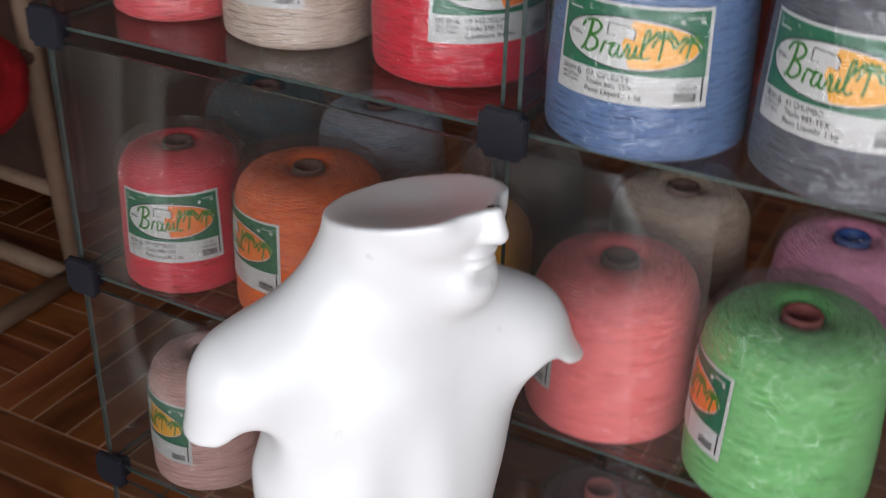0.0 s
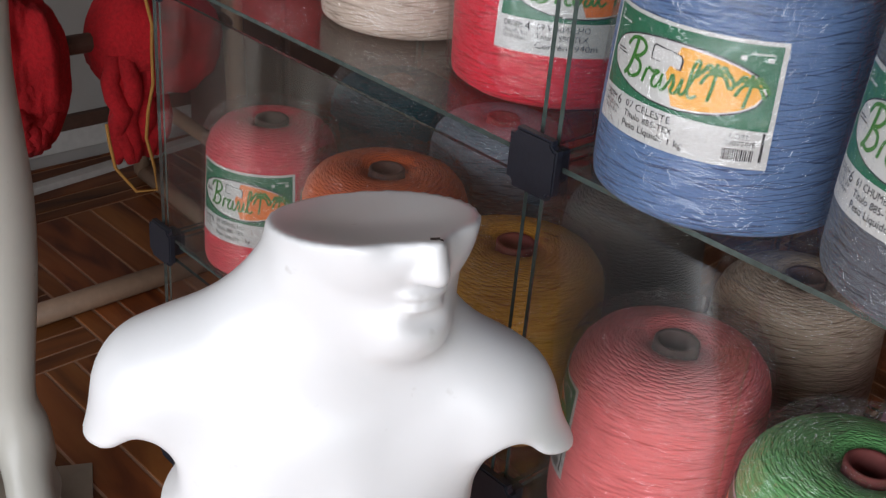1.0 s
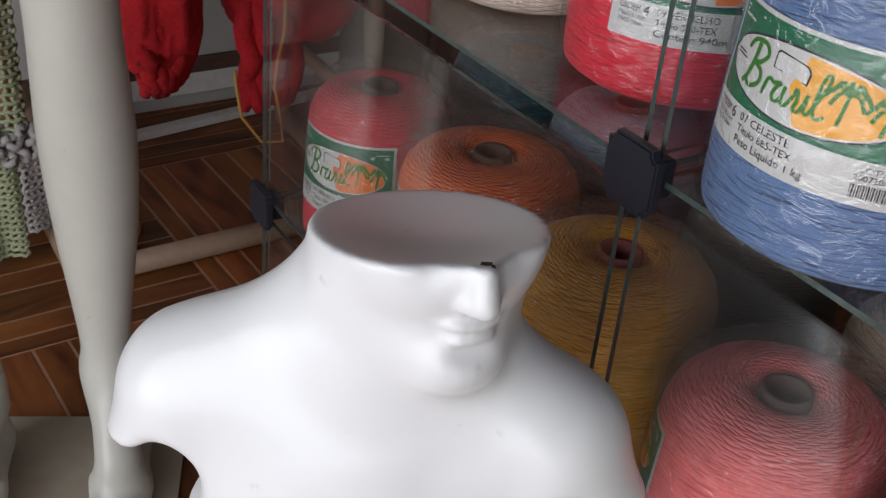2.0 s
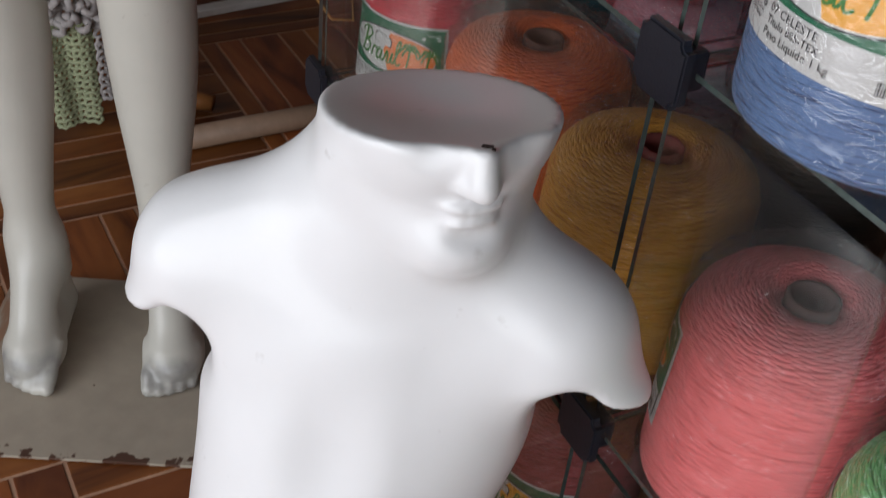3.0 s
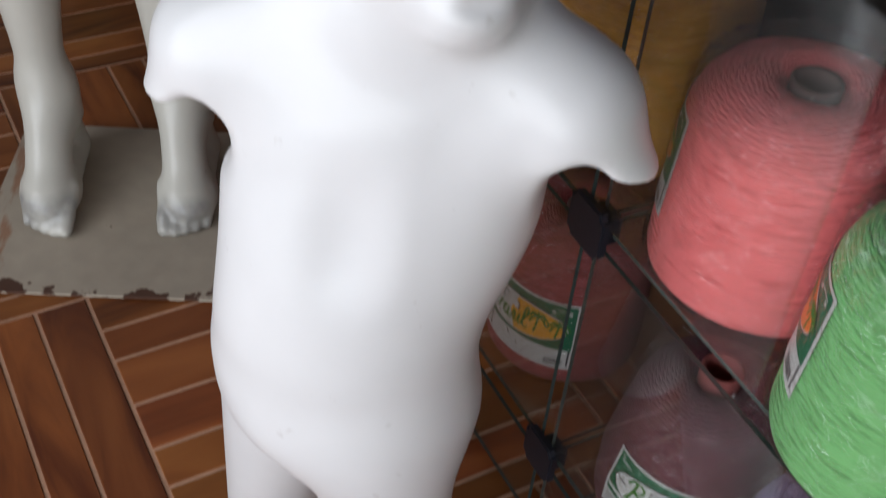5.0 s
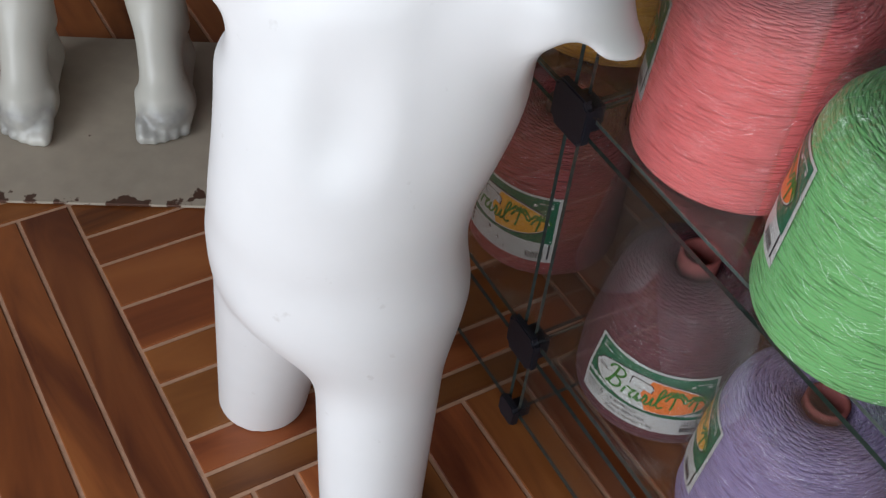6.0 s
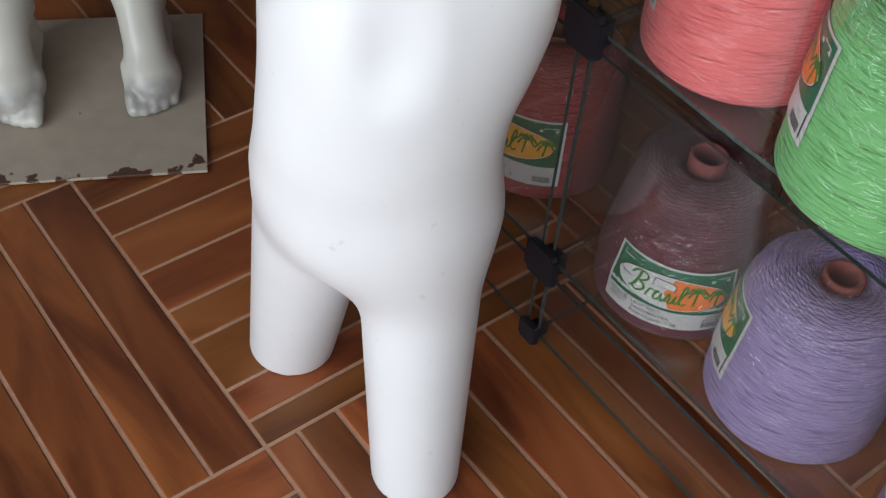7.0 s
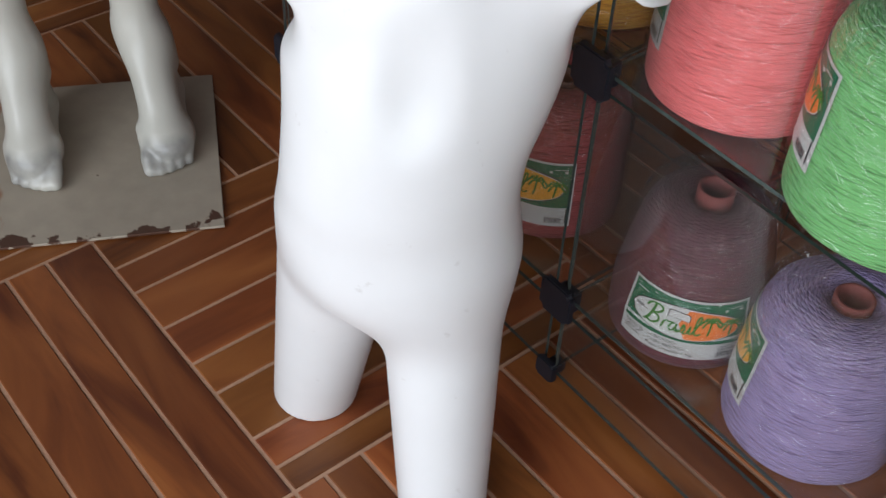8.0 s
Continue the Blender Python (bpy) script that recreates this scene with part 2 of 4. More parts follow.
def scuffed(m, colour, amount):
    """Sparse small scuffs and specks in the paint."""
    n, l = m.node_tree.nodes, m.node_tree.links
    b = n["Principled BSDF"]
    col = b.inputs["Base Color"].links[0].from_socket
    tc, nz, cut, mix = n.new("ShaderNodeTexCoord"), n.new("ShaderNodeTexNoise"), n.new("ShaderNodeMapRange"), n.new("ShaderNodeMix")
    nz.inputs["Scale"].default_value, nz.inputs["Detail"].default_value = 55, 3
    l.new(tc.outputs["Object"], nz.inputs["Vector"]), l.new(nz.outputs[0], cut.inputs[0])
    cut.inputs[1].default_value, cut.inputs[2].default_value, cut.inputs[4].default_value = 0.70, 0.80, amount
    mix.data_type = "RGBA"
    mix.inputs[7].default_value = (*colour, 1)
    l.new(cut.outputs[0], mix.inputs[0]), l.new(col, mix.inputs[6]), l.new(mix.outputs[2], b.inputs["Base Color"])


scuffed(MAT["white"], (0.45, 0.42, 0.40), 0.5)
scuffed(MAT["cream"], (0.30, 0.27, 0.23), 0.6)


def toe_grime(m):
    """Grey dust worn into the tops of the toes; local x forward, in metres."""
    n, l = m.node_tree.nodes, m.node_tree.links
    b = n["Principled BSDF"]
    col = b.inputs["Base Color"].links[0].from_socket
    tc, sep, nz = n.new("ShaderNodeTexCoord"), n.new("ShaderNodeSeparateXYZ"), n.new("ShaderNodeTexNoise")
    nz.inputs["Scale"].default_value, nz.inputs["Detail"].default_value = 45, 4
    l.new(tc.outputs["Object"], sep.inputs[0]), l.new(tc.outputs["Object"], nz.inputs["Vector"])
    ramp, mul, mix = n.new("ShaderNodeValToRGB"), n.new("ShaderNodeMath"), n.new("ShaderNodeMix")
    e = ramp.color_ramp.elements
    e[0].position, e[0].color = 0.092, (0, 0, 0, 1)
    e[1].position, e[1].color = 0.140, (0, 0, 0, 1)
    for at, v in ((0.106, 1.0), (0.124, 1.0)):
        ramp.color_ramp.elements.new(at).color = (v, v, v, 1)
    l.new(sep.outputs[0], ramp.inputs[0])
    mul.operation = "MULTIPLY"
    l.new(ramp.outputs[0], mul.inputs[0]), l.new(nz.outputs[0], mul.inputs[1])
    low, both = n.new("ShaderNodeMapRange"), n.new("ShaderNodeMath")
    low.inputs[1].default_value, low.inputs[2].default_value = 0.040, 0.052
    low.inputs[3].default_value, low.inputs[4].default_value = 1.3, 0.0
    both.operation = "MULTIPLY"
    l.new(sep.outputs[2], low.inputs[0]), l.new(mul.outputs[0], both.inputs[0]), l.new(low.outputs[0], both.inputs[1])
    mix.data_type = "RGBA"
    mix.inputs[7].default_value = (0.20, 0.195, 0.19, 1)
    l.new(both.outputs[0], mix.inputs[0]), l.new(col, mix.inputs[6]), l.new(mix.outputs[2], b.inputs["Base Color"])


toe_grime(MAT["cream"])
YARN = {k: yarn_material(k + "_yarn", c) for k, c in {
    "red": (0.58, 0.028, 0.05), "scarlet": (0.60, 0.012, 0.035), "salmon": (0.62, 0.08, 0.09), "orange": (0.74, 0.135, 0.025),
    "coral": (0.82, 0.17, 0.175), "green": (0.15, 0.42, 0.14), "blue": (0.088, 0.158, 0.31), "slate": (0.085, 0.09, 0.11),
    "greyblue": (0.20, 0.24, 0.29), "beige": (0.50, 0.40, 0.33), "tan": (0.44, 0.34, 0.25), "mustard": (0.66, 0.33, 0.04),
    "pink": (0.72, 0.28, 0.42), "blush": (0.58, 0.33, 0.30), "bordeaux": (0.10, 0.020, 0.034), "lilac": (0.27, 0.215, 0.40),
    "brick": (0.30, 0.06, 0.06), "teal": (0.006, 0.045, 0.06), "plum": (0.07, 0.02, 0.04), "charcoal": (0.07, 0.065, 0.065),
    "cream": (0.55, 0.47, 0.36), "magenta": (0.6, 0.05, 0.22), "vermilion": (0.65, 0.07, 0.03)}.items()}


# ---- mesh helpers ----
def part(name, bm, mat, parent=None, label="", smooth=False):
    """Link a bmesh as one mesh object under a thing or a part."""
    me = bpy.data.meshes.new(name)
    bmesh.ops.recalc_face_normals(bm, faces=bm.faces)
    bm.to_mesh(me)
    bm.free()
    for m in (mat if isinstance(mat, (list, tuple)) else [mat]):
        me.materials.append(m)
    if smooth:
        me.polygons.foreach_set("use_smooth", [True] * len(me.polygons))
    ob = new(name, me)
    ob.parent = parent
    return tagged(ob, label)


def thing(name, at, label, category, group="", kind="", turn=0.0):
    ob = new(name)
    ob.empty_display_size = 0.05
    ob.matrix_basis = pose(*at, 0, 0, turn)
    return tagged(ob, label, category, group, kind)


def box(x0, x1, y0, y1, z0, z1, bevel=0.0, bm=None):
    bm = bm or bmesh.new()
    r = bmesh.ops.create_cube(bm, size=1, matrix=Matrix.LocRotScale(((x0 + x1) / 2, (y0 + y1) / 2, (z0 + z1) / 2), None, (x1 - x0, y1 - y0, z1 - z0)))
    if bevel:
        edges = list({e for v in r["verts"] for e in v.link_edges})
        bmesh.ops.bevel(bm, geom=edges, offset=bevel, segments=2, profile=0.6, affect="EDGES")
    return bm


def tube(points, radii, seg=10, caps=True, bm=None):
    """A round bar along a line of points, with a radius at each."""
    bm = bm or bmesh.new()
    rings, pts = [], [Vector(p) for p in points]
    if not isinstance(radii, (list, tuple)):
        radii = [radii] * len(pts)
    for i, p in enumerate(pts):
        d = (pts[min(i + 1, len(pts) - 1)] - pts[max(i - 1, 0)]).normalized()
        side = d.cross(Vector((0, 0, 1)) if abs(d.z) < 0.9 else Vector((0, 1, 0))).normalized()
        up = side.cross(d)
        rings.append([bm.verts.new(p + radii[i] * (math.cos(a) * side + math.sin(a) * up)) for a in (2 * math.pi * k / seg for k in range(seg))])
    for a, b in zip(rings, rings[1:]):
        for k in range(seg):
            bm.faces.new((a[k], a[(k + 1) % seg], b[(k + 1) % seg], b[k]))
    if caps:
        bm.faces.new(rings[0][::-1]), bm.faces.new(rings[-1])
    return bm


def lathe(profile, seg=48, wobble=None, close=True):
    """Turn (radius, height) pairs round z. wobble(angle, height) is added to the radius. Uv in metres round and up."""
    bm = bmesh.new()
    rings = []
    for r, z in profile:
        ring = []
        for k in range(seg):
            a = 2 * math.pi * k / seg
            rr = max(0.0005, r + (wobble(a, z) if wobble else 0))
            ring.append(bm.verts.new((rr * math.cos(a), rr * math.sin(a), z)))
        rings.append(ring)
    uv = bm.loops.layers.uv.new("UVMap")
    rmax, run = max(r for r, z in profile), 0.0
    for i, (a, b) in enumerate(zip(rings, rings[1:])):
        step = math.dist(profile[i], profile[i + 1])
        for k in range(seg):
            f = bm.faces.new((a[k], a[(k + 1) % seg], b[(k + 1) % seg], b[k]))
            c = 2 * math.pi * rmax / seg
            for loop, q in zip(f.loops, ((k * c, run), ((k + 1) * c, run), ((k + 1) * c, run + step), (k * c, run + step))):
                loop[uv].uv = q
        run += step
    if close:
        bm.faces.new(rings[0][::-1])
    return bm


# ---- solid shapes blended from simple forms ----
def ball(p, c, r):
    q = p - np.array(c)
    r = np.array(r) if np.ndim(r) else np.array([r] * 3)
    k0, k1 = np.linalg.norm(q / r, axis=-1), np.linalg.norm(q / r ** 2, axis=-1)
    return k0 * (k0 - 1) / np.maximum(k1, 1e-6)


def limb(p, a, b, ra, rb):
    a, b = np.array(a), np.array(b)
    h = np.clip(((p - a) @ (b - a)) / ((b - a) @ (b - a)), 0, 1)
    return np.linalg.norm(p - a - h[..., None] * (b - a), axis=-1) - (ra + (rb - ra) * h)


def blend(a, b, k):
    h = np.clip(0.5 + 0.5 * (b - a) / k, 0, 1)
    return b * (1 - h) + a * h - k * h * (1 - h)


def carve(a, b, k):
    return -blend(-a, -b, k)


def plane(p, point, normal):
    n = np.array(normal) / np.linalg.norm(normal)
    return (p - np.array(point)) @ n


def skin(field, lo, hi, step):
    """A closed mesh on the zero level of field(points), one vertex in each cell that the surface crosses."""
    axes = [np.arange(a, b + step, step) for a, b in zip(lo, hi)]
    grid = np.stack(np.meshgrid(*axes, indexing="ij"), -1)
    f = field(grid)
    inside = f < 0
    n = [s - 1 for s in f.shape]
    total, count = np.zeros((*n, 3)), np.zeros(n)
    corner = lambda c: tuple(slice(o, o + m) for o, m in zip(c, n))
    for axis in range(3):
        for o1 in (0, 1):
            for o2 in (0, 1):
                c0 = [o1, o2]
                c0.insert(axis, 0)
                c1 = list(c0)
                c1[axis] = 1
                f0, f1 = f[corner(c0)], f[corner(c1)]
                hit = (f0 < 0) != (f1 < 0)
                t = np.where(hit, f0 / np.where(hit, f0 - f1, 1), 0)
                q = np.array(c0, float) + t[..., None] * (np.array(c1) - np.array(c0))
                total += np.where(hit[..., None], q, 0)
                count += hit
    used = count > 0
    index = np.full(n, -1)
    index[used] = np.arange(used.sum())
    where = np.argwhere(used)
    verts = np.array(lo) + (where + total[used] / count[used][:, None]) * step
    faces = []
    for axis in range(3):
        a, b = [k for k in range(3) if k != axis]
        s0, s1 = [slice(None)] * 3, [slice(None)] * 3
        s0[axis], s1[axis] = slice(0, -1), slice(1, None)
        change = np.argwhere(inside[tuple(s0)] != inside[tuple(s1)])
        change = change[(change[:, a] > 0) & (change[:, b] > 0) & (change[:, a] < n[a]) & (change[:, b] < n[b])]
        quad = []
        for da, db in ((1, 1), (0, 1), (0, 0), (1, 0)):
            c = change.copy()
            c[:, a] -= da
            c[:, b] -= db
            quad.append(index[c[:, 0], c[:, 1], c[:, 2]])
        quad = np.stack(quad, -1)
        flip = inside[change[:, 0], change[:, 1], change[:, 2]]
        if axis == 1:
            flip = ~flip
        quad[~flip] = quad[~flip][:, ::-1]
        faces.append(quad)
    me = bpy.data.meshes.new("skin")
    me.from_pydata(verts.tolist(), [], np.concatenate(faces).tolist())
    me.polygons.foreach_set("use_smooth", [True] * len(me.polygons))
    return me


# ---- the room ----
X0, X1, Y0, Y1, TOP = -1.62, 3.3, -1.9, 2.3, 2.7
DOOR = (-0.6, 3.1, 1.85)
tagged(part("wall_west", box(X0 - 0.12, X0, Y0, Y1, -0.02, TOP), MAT["wall"]), "off-white plastered wall, dim and scuffed", "wall", kind="structure")
tagged(part("wall_north", box(X0 - 0.12, X1 + 0.12, Y1, Y1 + 0.12, -0.02, TOP), MAT["backwall"]), "dim brown painted wall behind the shelves", "wall", kind="structure")
tagged(part("wall_east", box(X1, X1 + 0.12, Y0, Y1, -0.02, TOP), MAT["wall"]), "plain plastered side wall", "wall", kind="structure")
bm = box(X0 - 0.12, DOOR[0], Y0 - 0.15, Y0, -0.02, TOP)
box(DOOR[1], X1 + 0.12, Y0 - 0.15, Y0, -0.02, TOP, bm=bm)
box(DOOR[0], DOOR[1], Y0 - 0.15, Y0, DOOR[2], TOP, bm=bm)
tagged(part("wall_south", bm, MAT["wall"]), "plastered front wall with a wide street opening", "wall", kind="structure")
# unseen ceiling, coloured dark to keep bounced light off the tops of things
tagged(part("ceiling", box(X0 - 0.12, X1 + 0.12, Y0 - 0.15, Y1 + 0.12, TOP, TOP + 0.1), MAT["ceiling"]), "plain dark ceiling, unseen, holding back light from above", "ceiling", kind="structure")
tagged(part("ground", box(-60, 60, -60, 60, -0.12, -0.03), MAT["pavement"]), "grey pavement outside", "ground", kind="structure")
tagged(part("trim", box(X0, X0 + 0.018, Y0, Y1, 0.078, 0.108, 0.003), MAT["darkwood"]), "dark wooden rail along the wall", "trim", kind="structure")
tagged(part("baseboard", box(X0, X0 + 0.012, Y0, Y1, 0.030, 0.078, 0.003), MAT["whitewood"]), "scuffed white baseboard", "baseboard", kind="structure")


# ---- glass shelving ----
LEFT, MID, RIGHT, DEEP = -0.53, 0.022, 0.575, 0.37
LEVELS = (0.125, 0.415, 0.720, 1.025)
GLASS = 0.004


def pane(name, parent, x0, x1, y0, y1, z0, z1, polished=False):
    """A sheet of glass with ground, greenish edges."""
    bm = box(x0, x1, y0, y1, z0, z1)
    thin = min(range(3), key=lambda k: (x1 - x0, y1 - y0, z1 - z0)[k])
    for f in bm.faces:
        f.material_index = 0 if polished or abs(f.normal[thin]) > 0.9 else 1
    sheet = part(name, bm, [MAT["glass"], MAT["glass_edge"]], parent)
    sheet.visible_shadow = False
    return sheet


cabinet = thing("glass_cabinet", (0, 0, 0), "modular clear glass shelving joined by square black connectors", "display cabinet")
for z in LEVELS:
    for x0, x1 in ((LEFT, MID - 0.003), (MID + 0.003, RIGHT)):
        pane("shelf", cabinet, x0, x1, 0.004, DEEP, z - GLASS, z)
tiers = list(zip((0.004,) + LEVELS[:-1], LEVELS))
for low, high in tiers:
    upper = low > LEVELS[1] + 0.1
    for x in (LEFT, MID - 0.010, MID + 0.006, RIGHT) if upper else (LEFT, MID - 0.002, RIGHT):
        pane("divider" if LEFT < x < RIGHT else "side_pane", cabinet, x, x + GLASS, 0.006, DEEP - 0.002, low + 0.004, high - GLASS - 0.004)
    for x0, x1 in ((LEFT + 0.006, MID - 0.009), (MID + 0.009, RIGHT)):
        pane("back_pane", cabinet, x0, x1, DEEP + 0.002, DEEP + 0.002 + GLASS, low + 0.006, high - GLASS - 0.006)
        if low < LEVELS[1] + 0.1:
            half = x0 > 0 and low > 0.3
            pane("front_pane", cabinet, x0, 0.216 if half else x1, -0.004, 0.0, low + 0.008, high - 0.016, half)

# square connectors: an outer cap and an inner block that pinch the panes
cap = bmesh.new()
bmesh.ops.create_cube(cap, size=1, matrix=Matrix.Diagonal((0.046, 0.007, 0.046, 1)))
bmesh.ops.bevel(cap, geom=[e for e in cap.edges if abs((e.verts[0].co - e.verts[1].co).y) > 0.005], offset=0.006, segments=3, affect="EDGES")
bmesh.ops.bevel(cap, geom=[e for e in cap.edges if all(abs(v.co.y + 0.0035) < 1e-5 for v in e.verts)], offset=0.0015, segments=2, affect="EDGES")
cap_mesh = bpy.data.meshes.new("connector")
cap.to_mesh(cap_mesh), cap.free()
cap_mesh.materials.append(MAT["black"])
inner = box(-0.013, 0.013, -0.008, 0.008, -0.013, 0.013, 0.003)
inner_mesh = bpy.data.meshes.new("inner_block")
inner.to_mesh(inner_mesh), inner.free()
inner_mesh.materials.append(MAT["black"])
for x in (LEFT + 0.012, MID, RIGHT - 0.012):
    for z in (0.014,) + LEVELS:
        small = z < 0.1
        c = new("connector", cap_mesh)
        c.parent, c.location = cabinet, (x, -0.0085, z)
        if small:
            c.scale = (0.6, 1, 0.6)
        i = new("inner_block", inner_mesh)
        i.parent, i.location = c, (0.004, 0.0125, 0)


# ---- yarn cones ----
def cone_profile(r, h, taper):
    t = r * taper
    return [(r - 0.007, 0), (r - 0.001, 0.004), (r, 0.010), (r * 0.99 + t * 0.01, h * 0.3), (r * 0.4 + t * 0.6, h * 0.6), (t, h * 0.80),
            (t - 0.004, h * 0.875), (t - 0.012, h * 0.935), (t - 0.024, h * 0.97), (t * 0.45, h * 0.99), (0.024, h * 0.975), (0.018, h * 0.93)]


def lettering(rows, place):
    """Words as a mesh: rows of (text, left, base, height, width) in label units, laid on by place(u, v)."""
    bm = bmesh.new()
    for text, u, v, size, width in rows:
        cu = bpy.data.curves.new("words", "FONT")
        cu.body, cu.size, cu.resolution_u = text, 1.0, 2
        ob = new("words", cu)
        dg = bpy.context.evaluated_depsgraph_get()
        me = ob.evaluated_get(dg).to_mesh()
        xs = [q.co.x for q in me.vertices]
        span = max(xs) - min(xs)
        vs = [bm.verts.new(place(u + (q.co.x - min(xs)) / span * width, v + q.co.y * size / 0.72)) for q in me.vertices]
        for p in me.polygons:
            try:
                bm.faces.new([vs[k] for k in p.vertices])
            except ValueError:
                pass
        ob.evaluated_get(dg).to_mesh_clear()
        bpy.data.objects.remove(ob)
        bpy.data.curves.remove(cu)
    return bm


def band(shapes, place):
    """Flat printed shapes: each is (us, low(u), high(u)), laid on by place(u, v)."""
    bm = bmesh.new()
    for us, low, high in shapes:
        rows = [(bm.verts.new(place(u, low(u))), bm.verts.new(place(u, high(u)))) for u in us]
        for (a, b), (c, d) in zip(rows, rows[1:]):
            bm.faces.new((a, c, d, b))
    return bm


def flat(*shapes):
    """Small printed polygons, each a list of (u, v)."""
    def build(place):
        bm = bmesh.new()
        for s in shapes:
            bm.faces.new([bm.verts.new(place(u, v)) for u, v in s])
        return bm
    return build


def span(a, b, n=14):
    return [a + (b - a) * k / n for k in range(n + 1)]


def const(c):
    return lambda u: c


def stroke(pts, w):
    """A brushed stroke: a polygon strip of width w along points."""
    out = []
    for (u0, v0), (u1, v1) in zip(pts, pts[1:]):
        d = math.hypot((u1 - u0) * 1.5, v1 - v0) or 1
        nu, nv = -(v1 - v0) / d * w / 1.5, (u1 - u0) * 1.5 / d * w
        out.append([(u0 + nu, v0 + nv), (u0 - nu, v0 - nv), (u1 - nu, v1 - nv), (u1 + nu, v1 + nv)])
    return out


def smooth_line(pts, n=4):
    """Points along a smooth curve through pts."""
    q = [pts[0], *pts, pts[-1]]
    out = []
    for a, b, c, d in zip(q, q[1:], q[2:], q[3:]):
        for k in range(n):
            t = k / n
            out.append(tuple(0.5 * (2 * b[i] + (c[i] - a[i]) * t + (2 * a[i] - 5 * b[i] + 4 * c[i] - d[i]) * t * t + (3 * b[i] - a[i] - 3 * c[i] + d[i]) * t ** 3) for i in (0, 1)))
    return out + [pts[-1]]


def make_label(cone, r_at, facing, z0, width, height, words, warm, tilt=0.0):
    """A printed paper label wrapped round the cone under its film."""
    ct, st = math.cos(radians(tilt)), math.sin(radians(tilt))

    def placer(off):
        def place(u, v):
            s, w = (u - 0.5) * width, (v - 0.5) * height
            s, w = s * ct - w * st, s * st + w * ct
            z = z0 + height / 2 + w
            r = r_at(z) + off
            a = radians(facing) + s / r_at(z0 + height / 2)
            return (r * math.cos(a), r * math.sin(a), z)
        return place

    base = part("label", band([(span(0, 1, 20), const(k / 5), const((k + 1) / 5)) for k in range(5)], placer(0.0010)), MAT["paper"], cone, "green, white and orange printed paper label", smooth=True)

    def printed(name, bm, mat):
        fine = name in ("lettering", "small_print", "fine_print", "barcode", "emblem", "text_bars")
        tagged(part(name, bm, mat, base), kind="stuff" if fine else "")

    ov = lambda c, a, b, s: (lambda u: c + s * b * math.sqrt(max(0, 1 - ((u - 0.5) / a) ** 2)))
    printed("green_panel", band([(span(0.025, 0.975, 20), const(0.31 + 0.66 * k / 4), const(0.31 + 0.66 * (k + 1) / 4)) for k in range(4)], placer(0.0013)), MAT["green"])
    printed("oval_rim", band([(span(0.5 - 0.445, 0.945, 24), ov(0.61, 0.445, 0.265, -1), ov(0.61, 0.445, 0.265, 1))], placer(0.0015)), MAT["ink"])
    printed("oval", band([(span(0.5 - 0.435, 0.935, 24), ov(0.61, 0.435, 0.25, -1), ov(0.61, 0.435, 0.25, 1))], placer(0.0017)), MAT["paper"])
    printed("sun_patch", band([(span(0.46, 0.925, 16), lambda u: max(ov(0.61, 0.425, 0.235, -1)(u), 0.61 - (u - 0.46) * 4), lambda u: min(ov(0.61, 0.425, 0.235, 1)(u), 0.61 + (u - 0.46) * 4))], placer(0.0019)), warm)
    # brushed swashes and palms of the emblem
    shapes = []
    shapes += stroke(smooth_line([(0.262, 0.775), (0.250, 0.66), (0.225, 0.53), (0.195, 0.47)]), 0.017)
    shapes += stroke(smooth_line([(0.190, 0.70), (0.225, 0.775), (0.295, 0.79), (0.325, 0.73), (0.290, 0.66), (0.250, 0.64), (0.300, 0.61), (0.305, 0.53), (0.255, 0.475), (0.215, 0.50)]), 0.015)
    shapes += stroke(smooth_line([(0.335, 0.475), (0.352, 0.585), (0.372, 0.605), (0.385, 0.585), (0.405, 0.60), (0.428, 0.605), (0.405, 0.57), (0.392, 0.50), (0.415, 0.475), (0.440, 0.53),
                                  (0.448, 0.60), (0.440, 0.50), (0.460, 0.475), (0.490, 0.56), (0.500, 0.62), (0.512, 0.55), (0.500, 0.485), (0.525, 0.48), (0.545, 0.56), (0.552, 0.61), (0.545, 0.50), (0.562, 0.48)]), 0.013)
    shapes += stroke(smooth_line([(0.562, 0.48), (0.590, 0.58), (0.622, 0.74), (0.610, 0.78), (0.592, 0.70), (0.582, 0.53), (0.600, 0.475), (0.630, 0.51)]), 0.012)
    for cu, cv in ((0.70, 0.70), (0.86, 0.66)):
        shapes += stroke([(cu - 0.02, 0.48), (cu - 0.008, 0.58), (cu, cv)], 0.012)
        for k in range(7):
            a = radians(-40 + k * 44)
            du, dv = 0.088 * math.cos(a), 0.10 * math.sin(a)
            shapes += stroke(smooth_line([(cu, cv), (cu + du * 0.55, cv + dv * 0.55 + 0.030), (cu + du, cv + dv * 0.6 - 0.055)], 3), 0.013)
    printed("emblem", flat(*shapes)(placer(0.0022)), MAT["leaf"])
    plaque = [(0.372, 0.688), (0.528, 0.668), (0.535, 0.740), (0.520, 0.772), (0.385, 0.795), (0.375, 0.780)]
    mid_u, mid_v = 0.452, 0.732
    printed("emblem_shadow", flat([(mid_u + (u - mid_u) * 1.10, mid_v + (v - mid_v) * 1.16) for u, v in plaque])(placer(0.0023)), MAT["ink"])
    printed("emblem_block", flat(plaque)(placer(0.0025)), MAT["paper"])
